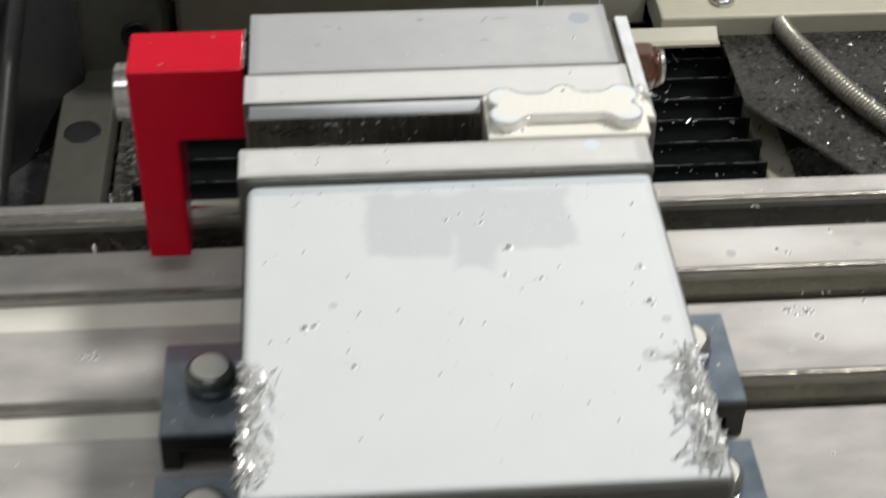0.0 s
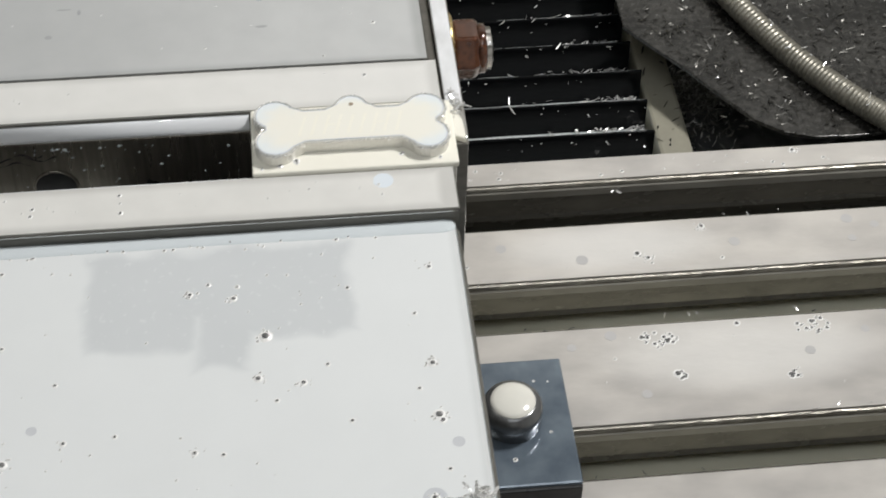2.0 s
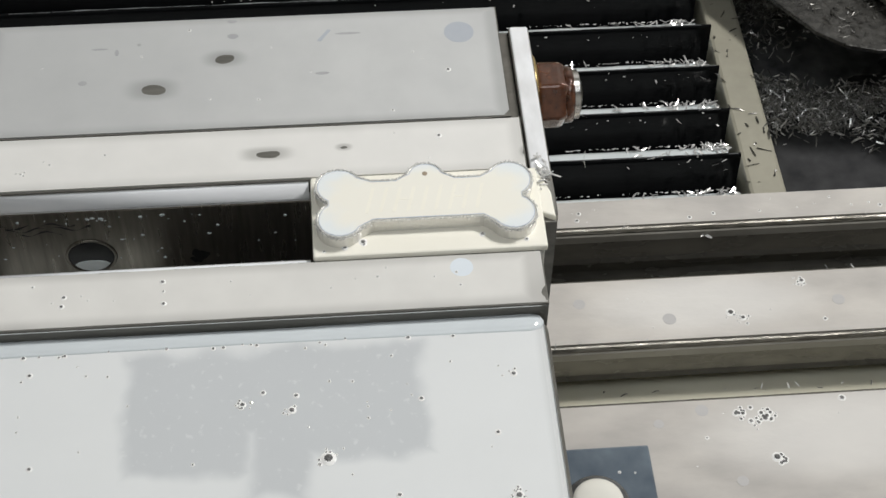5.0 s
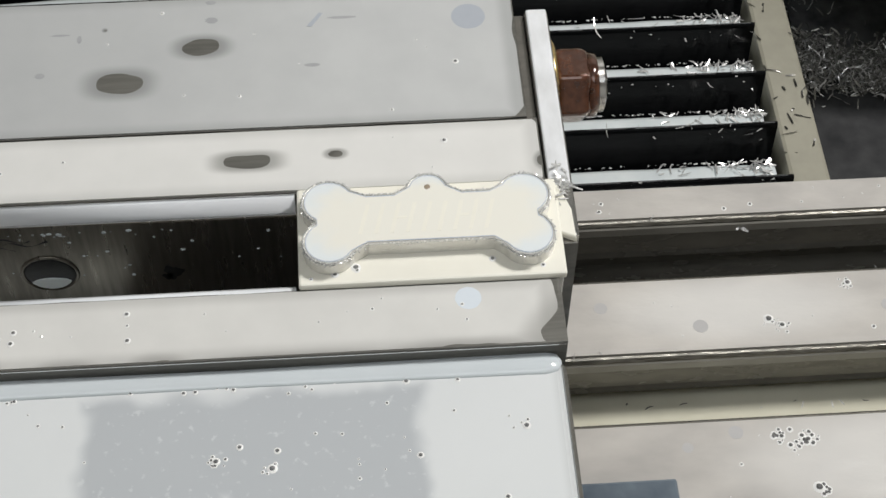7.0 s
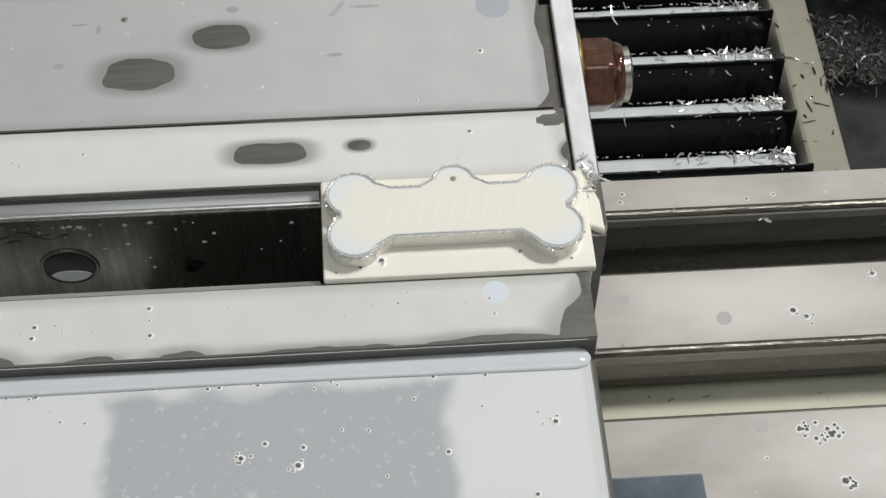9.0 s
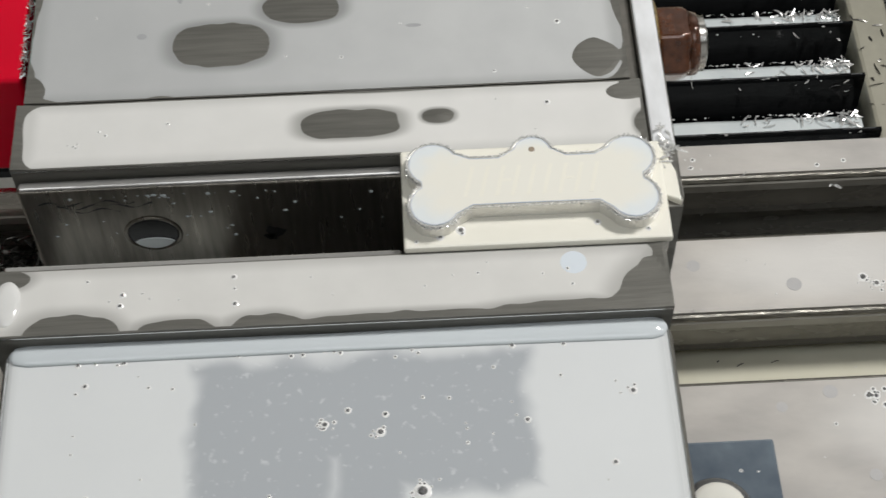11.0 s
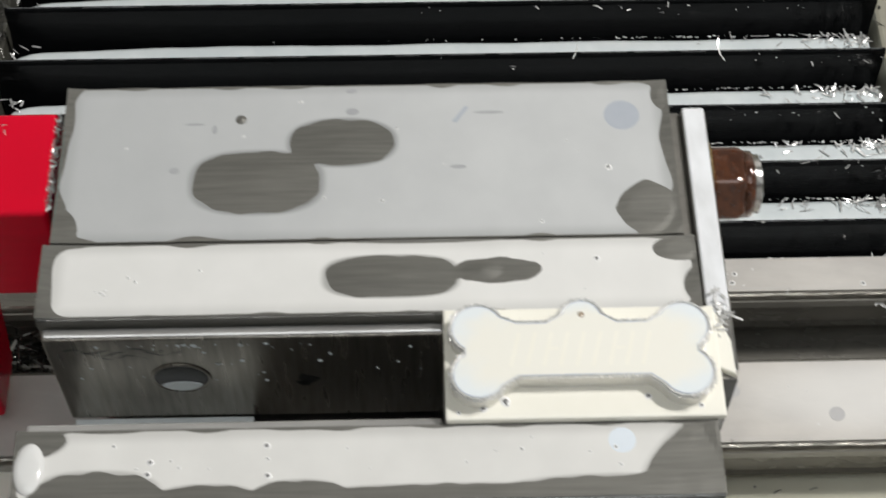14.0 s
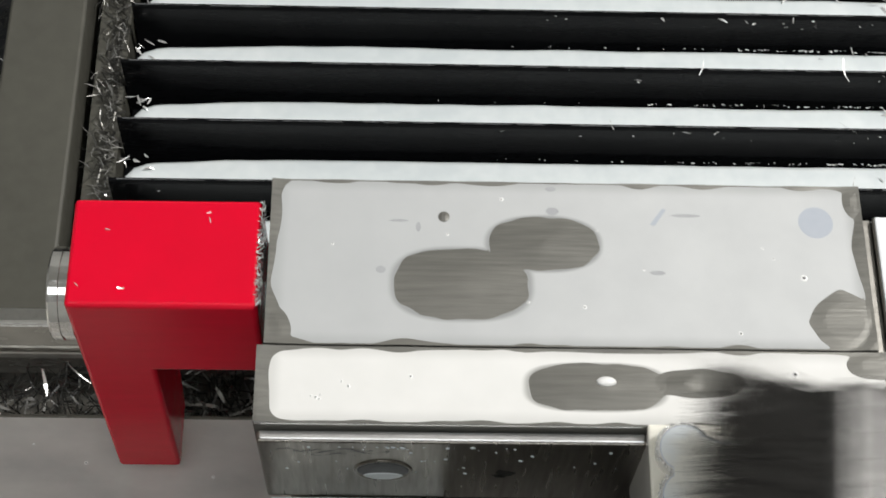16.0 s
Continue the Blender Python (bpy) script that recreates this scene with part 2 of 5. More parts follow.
def soft_places(m, places, color, amount):
    """Tints a film whiter or greyer in a few soft places: thicker coolant on the ribs, weaker light on the rear jaw."""
    nt = m.node_tree
    op = functools.partial(math_node, nt)
    tc = nt.nodes.new("ShaderNodeTexCoord")
    at = nt.nodes.new("ShaderNodeSeparateXYZ")
    nt.links.new(tc.outputs["Object"], at.inputs[0])
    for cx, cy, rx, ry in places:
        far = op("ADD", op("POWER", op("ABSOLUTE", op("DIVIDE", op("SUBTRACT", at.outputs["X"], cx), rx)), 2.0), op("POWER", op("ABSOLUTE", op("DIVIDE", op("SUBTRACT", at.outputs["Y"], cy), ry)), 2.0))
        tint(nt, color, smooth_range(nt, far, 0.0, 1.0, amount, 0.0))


soft_places(TABLE_MILK, [(0.118, 0.024, 0.040, 0.012), (0.150, -0.020, 0.050, 0.018)], (0.76, 0.75, 0.73), 0.7)


# ---- building helpers ----
ON_TABLE = []


def part(name, bm, material, parent=None, label="", smooth=False):
    """Links a bmesh as one mesh object, under a thing if one is given."""
    me = bpy.data.meshes.new(name)
    bmesh.ops.recalc_face_normals(bm, faces=bm.faces)
    bm.to_mesh(me)
    bm.free()
    me.materials.append(material)
    if smooth:
        me.polygons.foreach_set("use_smooth", [True] * len(me.polygons))
    ob = new(name, me)
    if parent is not None:
        ob.parent = parent
    return tagged(ob, label)


def round_off(ob, width):
    """Rounds the edges of a mesh."""
    bm = bmesh.new()
    bm.from_mesh(ob.data)
    bmesh.ops.bevel(bm, geom=bm.edges[:], offset=width, segments=3, profile=0.5, affect="EDGES")
    bm.to_mesh(ob.data)
    bm.free()


def thing(name, label, category, group="", kind="", table=True):
    ob = tagged(new(name), label, category, group, kind)
    if table:
        ON_TABLE.append(ob)
    return ob


def top(ob, label, category, group="", kind="", table=True):
    tagged(ob, label, category, group, kind)
    if table:
        ON_TABLE.append(ob)
    return ob


def box(bm, x0, x1, y0, y1, z0, z1, bevel=0.0, segs=2):
    r = bmesh.ops.create_cube(bm, size=1.0)
    bmesh.ops.scale(bm, vec=(x1 - x0, y1 - y0, z1 - z0), verts=r["verts"])
    bmesh.ops.translate(bm, vec=((x0 + x1) / 2, (y0 + y1) / 2, (z0 + z1) / 2), verts=r["verts"])
    if bevel:
        edges = list({e for v in r["verts"] for e in v.link_edges})
        bmesh.ops.bevel(bm, geom=edges, offset=bevel, segments=segs, profile=0.5, affect="EDGES")


def boxed(*args, **kw):
    bm = bmesh.new()
    box(bm, *args, **kw)
    return bm


def lathe(profile, axis="z", at=(0, 0, 0), n=32):
    """A turned form: profile of (radius, height) along the axis."""
    bm = bmesh.new()
    rings = []
    for r, h in profile:
        ring = []
        for i in range(n):
            a = 2 * math.pi * i / n
            c, s = r * math.cos(a), r * math.sin(a)
            p = (c, s, h) if axis == "z" else ((h, c, s) if axis == "x" else (c, h, s))
            ring.append(bm.verts.new((p[0] + at[0], p[1] + at[1], p[2] + at[2])))
        rings.append(ring)
    for a, b in zip(rings, rings[1:]):
        for i in range(n):
            bm.faces.new((a[i], a[(i + 1) % n], b[(i + 1) % n], b[i]))
    bm.faces.new(rings[0])
    bm.faces.new(rings[-1])
    return bm


def prism(points, z0, z1, bevel=0.0):
    bm = bmesh.new()
    face = bm.faces.new([bm.verts.new((x, y, z0)) for x, y in points])
    r = bmesh.ops.extrude_face_region(bm, geom=[face])
    vs = [v for v in r["geom"] if isinstance(v, bmesh.types.BMVert)]
    bmesh.ops.translate(bm, vec=(0, 0, z1 - z0), verts=vs)
    if bevel:
        edges = [e for e in bm.edges if all(abs(v.co.z - z1) < 1e-7 for v in e.verts)]
        bmesh.ops.bevel(bm, geom=edges, offset=bevel, segments=2, profile=0.5, affect="EDGES")
    return bm


def profile_x(points, x0, x1):
    """A bar along x with the outline (y, z)."""
    bm = bmesh.new()
    a = [bm.verts.new((x0, y, z)) for y, z in points]
    b = [bm.verts.new((x1, y, z)) for y, z in points]
    n = len(points)
    for i in range(n):
        bm.faces.new((a[i], a[(i + 1) % n], b[(i + 1) % n], b[i]))
    bm.faces.new(a)
    bm.faces.new(b)
    return bm


def flakes(name, material, n, place, size, rng, parent=None, wide=1.0):
    """Many small curled chips as one mesh; place(rng) gives a point and how upright they lie."""
    verts, faces = [], []
    for _ in range(n):
        p, tilt = place(rng)
        ln, w = size * rng.uniform(0.4, 1.5), wide * size * rng.uniform(0.10, 0.28)
        turn = Euler((rng.uniform(-tilt, tilt), rng.uniform(-tilt, tilt), rng.uniform(0, 6.283))).to_matrix()
        bend = rng.uniform(-0.5, 0.5)
        k = len(verts)
        for i in range(4):
            u = i / 3 - 0.5
            mid = Vector((u * ln, 0, 0))
            mid.z = bend * ln * (0.25 - u * u)
            mid.y = bend * ln * 0.6 * (0.25 - u * u)
            wid = w * (1.0 - 0.5 * abs(2 * u))
            for s in (-1, 1):
                verts.append(Vector(p) + turn @ (mid + Vector((0, s * wid / 2, s * wid * 0.15))))
        for i in range(3):
            j = k + 2 * i
            faces.append((j, j + 1, j + 3, j + 2))
    me = bpy.data.meshes.new(name)
    me.from_pydata([tuple(v) for v in verts], [], faces)
    me.materials.append(material)
    ob = new(name, me)
    if parent is not None:
        ob.parent = parent
    return ob


def bubbles(spots, rng, parent, z):
    """Froth as one mesh of small domes, each in a pale raised ring of coolant: spots are (x, y, radius)."""
    bm, rings = bmesh.new(), bmesh.new()
    for x, y, r in spots:
        r *= 0.82
        s = bmesh.ops.create_icosphere(bm, subdivisions=2, radius=r)
        bmesh.ops.scale(bm, vec=(1, 1, 0.8), verts=s["verts"])
        bmesh.ops.translate(bm, vec=(x, y, z + 0.1 * r), verts=s["verts"])
        n = 12
        loops = []
        for k, h in ((0.8, 0.42), (1.15, 0.30), (1.45, 0.08), (1.7, 0.0)):
            loops.append([rings.verts.new((x + k * r * math.cos(6.2832 * i / n), y + k * r * math.sin(6.2832 * i / n), z + h * r + 0.00003)) for i in range(n)])
        for p, q in zip(loops, loops[1:]):
            for i in range(n):
                rings.faces.new((p[i], p[(i + 1) % n], q[(i + 1) % n], q[i]))
    ob = part("froth", bm, BUBBLE, parent, "small dark-rimmed air bubbles", True)
    part("froth_ring", rings, MENISCUS, ob, "pale rings of coolant round the bubbles", True)["kind"] = "stuff"
    return tagged(ob, kind="stuff")


def froth_spots(rng, n, x0, x1, y0, y1, clusters=3):
    out = [(rng.uniform(x0, x1), rng.uniform(y0, y1), rng.choice((0.00018, 0.00022, 0.0003, 0.0005))) for _ in range(n)]
    for _ in range(clusters):
        cx, cy = rng.uniform(x0, x1), rng.uniform(y0, y1)
        out.append((cx, cy, rng.uniform(0.0006, 0.0011)))
        for _ in range(rng.randint(4, 11)):
            a, d = rng.uniform(0, 6.283), rng.uniform(0.0008, 0.0023)
            out.append((cx + d * math.cos(a), cy + d * math.sin(a), rng.uniform(0.00015, 0.0004)))
    return out


def off_patches(spots, patches):
    """Leaves out the bubbles that would stand on dry metal."""
    return [(x, y, r) for x, y, r in spots if all(abs((x - cx) / rx) ** 2 + abs((y - cy) / ry) ** 2 > 1.35 for cx, cy, rx, ry, *_ in patches)]


# ---- draining coolant: the metal is slightly proud where it dries first, and the film sinks ----
LEVEL = 0.0003
DROP = 0.0005
DRY = [(0.0, -0.15), (2.0, -0.02), (3.0, 0.02), (4.0, 0.14), (5.0, 0.22), (6.5, 0.33), (8.0, 0.47), (10.5, 0.72), (12.5, 0.90),
       (14.5, 1.0), (16.0, 1.06)]


def proud(x, y, patches, outline, waver=0.045, blend=0.0):
    """Height of the metal above its plane: cones under the dry patches and a rim outside the film's outline."""
    w = waver * noise.noise(Vector((x * 260, y * 260, 3.1))) * 2
    h = 0.0
    for cx, cy, rx, ry, p, *late in patches:
        rho = (abs((x - cx) / rx) ** p + abs((y - cy) / ry) ** p) ** (1 / p) + w
        up = LEVEL + DROP * (1 - (max(rho, late[0]) if late else rho))
        h = 0.5 * (h + up + math.sqrt((h - up) ** 2 + blend * blend))
    x0, x1, y0, y1, r, wav = outline
    qx, qy = abs(x - (x0 + x1) / 2) - (x1 - x0) / 2 + r, abs(y - (y0 + y1) / 2) - (y1 - y0) / 2 + r
    d = math.hypot(max(qx, 0), max(qy, 0)) + min(max(qx, qy), 0) - r
    d += wav * noise.noise(Vector((x * 130, y * 130, 7.7)))
    return max(h, min(LEVEL + 0.16 * d, LEVEL + 0.00042), 0.0)


def height_block(name, x0, x1, y0, y1, z0, z1, patches, outline, material, parent, label="", step=0.0007, blend=0.0):
    """A block whose upper face carries the fine relief of proud()."""
    nx, ny = int((x1 - x0) / step) + 1, int((y1 - y0) / step) + 1
    verts, faces = [], []
    for j in range(ny + 1):
        for i in range(nx + 1):
            x, y = x0 + (x1 - x0) * i / nx, y0 + (y1 - y0) * j / ny
            verts.append((x, y, z1 - LEVEL + proud(x, y, patches, outline, blend=blend)))
    for j in range(ny):
        for i in range(nx):
            a = j * (nx + 1) + i
            faces.append((a, a + 1, a + nx + 2, a + nx + 1))
    ring = list(range(nx + 1)) + [j * (nx + 1) + nx for j in range(1, ny + 1)] + \
        [ny * (nx + 1) + i for i in range(nx - 1, -1, -1)] + [j * (nx + 1) for j in range(ny - 1, 0, -1)]
    base = len(verts)
    verts += [(verts[k][0], verts[k][1], z0) for k in ring]
    n = len(ring)
    for k in range(n):
        faces.append((ring[k], base + k, base + (k + 1) % n, ring[(k + 1) % n]))
    faces.append(tuple(range(base + n - 1, base - 1, -1)))
    me = bpy.data.meshes.new(name)
    me.from_pydata(verts, [], faces)
    me.materials.append(material)
    ob = new(name, me)
    ob.parent = parent
    return tagged(ob, label)


DRY_LATE = [(0.0, -0.25), (4.0, 0.05), (6.5, 0.32), (8.0, 0.45), (10.5, 0.68), (12.5, 0.90), (14.5, 1.0), (16.0, 1.06)]
FILMS = []
RUNOFF = []
DRYING = {}


def film(label, x0, x1, y0, y1, z, material, spots, rng, drains=DRY):
    bm = bmesh.new()
    box(bm, x0 + 0.0003, x1 - 0.0003, y0 + 0.0003, y1 - 0.0003, -0.0011, 0)
    ob = part("coolant_film", bm, material)
    ob.matrix_basis = pose(0, 0, z)
    tagged(ob, label, "coolant", "coolant films on the vise")
    if spots:
        bubbles(spots, rng, ob, 0.0)
    if drains:
        FILMS.append(ob)
        DRYING[ob.name] = drains
    else:
        ON_TABLE.append(ob)
    return ob


# ---- enclosure, bed and column of the milling machine ----


def enclosure():
    for name, b in (("wall_left", (-1.02, -1.0, -1.0, 0.7, -0.5, 1.2)), ("wall_right", (1.0, 1.02, -1.0, 0.7, -0.5, 1.2)),
                    ("wall_back", (-1.0, 1.0, 0.68, 0.7, -0.5, 1.2)), ("wall_front", (-1.0, 1.0, -1.0, -0.98, -0.5, 1.2)),
                    ("ceiling", (-1.02, 1.02, -1.0, 0.7, 1.2, 1.22))):
        tagged(part(name, boxed(*b), WALL_PAINT), "grey painted sheet wall of the machine enclosure", "wall", kind="structure")
    tagged(part("floor", boxed(-1.0, 1.0, -0.98, 0.68, -0.5, -0.15), BLACK), "black wet chip tray under the table", "tray",
           kind="structure")


def column():
    c = thing("machine_column", "cream painted column of the milling machine behind the bellows", "machine column", table=False)
    part("front_cover", boxed(-0.112, 0.127, 0.285, 0.45, -0.06, 0.24, bevel=0.003), CREAM_PAINT, c)
    part("seam", boxed(0.0735, 0.0745, 0.2838, 0.286, -0.055, 0.3), WHITE_PAINT, c, "pale vertical trickle line")
    part("side_cover", boxed(0.128, 0.5, 0.252, 0.45, -0.046, -0.030, bevel=0.0015), CREAM_PAINT, c)
    screw = part("screw", lathe([(0.0062, 0.0), (0.0062, 0.002), (0.005, 0.0035), (0.0022, 0.0036), (0.002, 0.0015)], "z",
                                (0.1610, 0.2660, -0.0300), 20), BRIGHT_STEEL, c, "wet steel socket screw", True)
    lip = part("way_cover_lip", boxed(-0.112, 0.095, 0.232, 0.285, 0.010, 0.016, bevel=0.001), WHITE_PAINT, c,
               "white painted lip of the way cover")
    part("lip_fold", boxed(-0.112, 0.095, 0.230, 0.2325, 0.006, 0.0165, bevel=0.0007), WHITE_PAINT, lip)
    g = part("drip_lip", profile_x([(0.252, -0.038), (0.246, -0.0415), (0.2405, -0.0400), (0.2405, -0.0385), (0.246, -0.0395), (0.252, -0.0355)],
                                   0.104, 0.156), CREAM_PAINT, c, "cream drip lip over the bellows")
    return c


def bed():
    b = thing("bellows_bed", "painted sheet bed on which the bellows slides", "machine bed", table=False)
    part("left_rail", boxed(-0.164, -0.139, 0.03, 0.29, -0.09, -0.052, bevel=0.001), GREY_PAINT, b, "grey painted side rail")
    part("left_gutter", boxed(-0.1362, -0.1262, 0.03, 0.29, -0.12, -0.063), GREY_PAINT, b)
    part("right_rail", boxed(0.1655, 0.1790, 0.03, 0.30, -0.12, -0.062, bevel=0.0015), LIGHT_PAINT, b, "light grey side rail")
    part("under_plate", boxed(-0.139, 0.15, 0.02, 0.30, -0.125, -0.085), BLACK, b)
    pl = part("left_plate", boxed(-0.42, -0.115, 0.255, 0.31, -0.12, 0.02, bevel=0.002), GREY_PAINT, b, "dark grey mounting plate")
    part("bolt_hole", lathe([(0.0075, 0.0), (0.0075, -0.0015), (0.0055, -0.0016), (0.005, 0.004)], "y", (-0.128, 0.2546, -0.032), 24), BLACK_STEEL, pl,
         "dark socket bolt", True)
    part("shelf_left", boxed(-0.42, -0.166, 0.03, 0.255, -0.13, -0.075, bevel=0.002), TRAY, b, "black wet sheet")
    part("shelf_hole", lathe([(0.0085, -0.001), (0.0085, 0.0006), (0.0078, 0.0007), (0.001, 0.0004)], "z", (-0.1515, 0.203, -0.0520), 28), BLACK, b, "dark round hole", True)
    part("black_box", prism([(-0.42, 0.2), (-0.19, 0.2), (-0.155, 0.245), (-0.155, 0.2545), (-0.42, 0.2545)], -0.075, 0.05, 0.002), BLACK, b, "black cover")
    rng = random.Random(5)
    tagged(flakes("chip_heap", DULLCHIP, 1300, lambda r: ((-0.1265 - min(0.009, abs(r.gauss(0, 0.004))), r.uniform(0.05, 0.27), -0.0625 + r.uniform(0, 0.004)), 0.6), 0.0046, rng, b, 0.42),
           "dull grey chips in the gutter", kind="stuff")
    tagged(flakes("loose_chip_litter", GREYCHIP, 260, lambda r: ((-0.1265 - min(0.009, abs(r.gauss(0, 0.004))), r.uniform(0.05, 0.27), -0.0590 + r.uniform(0, 0.002)), 0.5), 0.0040, rng, b, 0.42),
           "loose brighter chips in the gutter", kind="stuff")
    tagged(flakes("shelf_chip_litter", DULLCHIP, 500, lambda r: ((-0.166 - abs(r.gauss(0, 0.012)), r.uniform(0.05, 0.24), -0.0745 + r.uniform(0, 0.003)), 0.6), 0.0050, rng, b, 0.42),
           "dull chips on the black sheet", kind="stuff")
    tagged(flakes("chip_litter", DULLCHIP, 60, lambda r: ((r.uniform(0.166, 0.1785), r.uniform(0.03, 0.25), -0.0617), 0.08), 0.0038, rng, b),
           "thin chips lying on the rail", kind="stuff")
    return b


def tube(name, pts, radius, material, label, category):
    bm = bmesh.new()
    rings, n, m = [], 14, 60
    pts = [Vector(p) for p in pts]
    for k in range(m + 1):
        u = k / m * (len(pts) - 1)
        i = min(int(u), len(pts) - 2)
        p = pts[i].lerp(pts[i + 1], u - i)
        a, b = pts[max(i - 1, 0)], pts[min(i + 2, len(pts) - 1)]
        d = ((pts[i + 1] - a).normalized().lerp((b - pts[i]).normalized(), u - i)).normalized()
        side = d.cross(Vector((0, 0.3, 1))).normalized()
        up = side.cross(d)
        rings.append([bm.verts.new(p + radius * (math.cos(2 * math.pi * q / n) * side + math.sin(2 * math.pi * q / n) * up)) for q in range(n)])
    for a, b in zip(rings, rings[1:]):
        for i in range(n):
            bm.faces.new((a[i], a[(i + 1) % n], b[(i + 1) % n], b[i]))
    return top(part(name, bm, material, smooth=True), label, category, table=False)


def right_tray():
    rng = random.Random(11)
    t = thing("chip_tray", "black wet tray with heaps of aluminium chips", "chip tray", table=False)
    part("tray_floor", boxed(0.1795, 0.6, -0.2, 0.30, -0.15, -0.090), TRAY, t)

    puddle = []
    for k in range(48):
        u = 2 * math.pi * k / 48
        w = 1 + 0.16 * math.sin(3 * u + 1) + 0.10 * math.sin(7 * u) + 0.06 * math.sin(11 * u + 2)
        puddle.append((0.214 + 0.032 * w * math.cos(u), 0.172 + 0.021 * w * math.sin(u)))
    part("puddle", prism(puddle, -0.0902, -0.0893, 0.0003), MURKY, t, "murky grey coolant standing on the tray")
    clumps = [(rng.uniform(0.181, 0.25), rng.gauss(0.142, 0.005), rng.uniform(0.003, 0.007)) for _ in range(22)]
    clumps += [(rng.uniform(0.181, 0.25), rng.gauss(0.201, 0.004), rng.uniform(0.003, 0.006)) for _ in range(14)]
    clumps += [(rng.uniform(0.181, 0.25), rng.uniform(0.10, 0.21), rng.uniform(0.003, 0.008)) for _ in range(6)]

    def heap(r):
        cx, cy, w = r.choice(clumps)
        x, y = r.gauss(cx, w * 1.3), r.gauss(cy, w * 0.7)
        return (max(0.1802, x), y, -0.0892 + abs(r.gauss(0, 0.0022))), 0.6
    tagged(flakes("chip_heap", GREYCHIP, 5200, heap, 0.0034, rng, t), "heaped dull aluminium chips", kind="stuff")
    tagged(flakes("bright_chip_litter", CHIP, 3200, heap, 0.0030, rng, t), "bright wet aluminium chips", kind="stuff")
    s = thing("splash_sheet", "dark wet rubber splash sheet strewn with chips beside the bellows", "splash sheet", table=False)
    outline = [(0.158, 0.2515), (0.158, 0.192), (0.168, 0.178), (0.177, 0.166), (0.187, 0.150), (0.198, 0.134), (0.208, 0.126), (0.219, 0.1225), (0.235, 0.122),
               (0.26, 0.124), (0.55, 0.125), (0.55, 0.2515)]
    bm = prism(outline, -0.0420, -0.0405, 0.0003)
    part("sheet", bm, WETSHEET, s)

    def on_sheet(r):
        while True:
            x, y = r.uniform(0.165, 0.42), r.uniform(0.128, 0.250)
            if y > 0.185 or (x - 0.166) > (0.185 - y) * 0.75:
                return (x, y, -0.0400), 0.25
    tagged(flakes("fine_chip_litter", CHIP, 170, on_sheet, 0.0022, rng, s), "fine bright chips", kind="stuff")
    tagged(flakes("grey_chip_litter", DULLCHIP, 2600, on_sheet, 0.0030, rng, s), "fine dull chips", kind="stuff")


def conduit():
    pts = [Vector(p) for p in ((0.188, 0.2515, -0.0352), (0.191, 0.236, -0.0352), (0.204, 0.196, -0.0352), (0.219, 0.163, -0.0352), (0.236, 0.137, -0.0352),
                               (0.255, 0.115, -0.036), (0.293, 0.078, -0.045))]
    bm = bmesh.new()
    rings, n = [], 16
    m = 400
    for k in range(m + 1):
        u = k / m * (len(pts) - 1)
        i = min(int(u), len(pts) - 2)
        f = u - i
        p0, p1, p2, p3 = pts[max(i - 1, 0)], pts[i], pts[i + 1], pts[min(i + 2, len(pts) - 1)]
        p = 0.5 * (2 * p1 + (p2 - p0) * f + (2 * p0 - 5 * p1 + 4 * p2 - p3) * f * f + (3 * p1 - p0 - 3 * p2 + p3) * f ** 3)
        d = (p2 - p1).normalized()
        side = d.cross(Vector((0, 0, 1))).normalized()
        up = side.cross(d)
        r = 0.0049 if k % 4 < 2 else 0.0044
        rings.append([bm.verts.new(p + r * (math.cos(2 * math.pi * a / n) * side + math.sin(2 * math.pi * a / n) * up)) for a in range(n)])
    for a, b in zip(rings, rings[1:]):
        for i in range(n):
            bm.faces.new((a[i], a[(i + 1) % n], b[(i + 1) % n], b[i]))
    tube_thing = part("flexible_conduit", bm, CONDUIT, smooth=True)

    def on_tube(r):
        k = r.randrange(1, len(pts) - 2)
        p = pts[k].lerp(pts[k + 1], r.random())
        return (p.x + r.uniform(-0.003, 0.003), p.y + r.uniform(-0.003, 0.003), p.z + 0.0046), 0.4
    tagged(flakes("chip_litter", CHIP, 46, on_tube, 0.0026, random.Random(14), tube_thing), "bright chips stuck to the conduit", kind="stuff")
    top(tube_thing, "ribbed grey metal conduit running over the wet sheet", "conduit", table=False)


# ---- bellows: rigid folds that spread as the table comes forward ----
FOLDS = 15
FOLD_PARTS = []
RIDGE_Z = -0.050


def fold_y(i, t):
    """Where a ridge is, in the machine's space."""
    return 0.0706 + 0.0175 * i - slide(t) * (1 - i / 12.0)


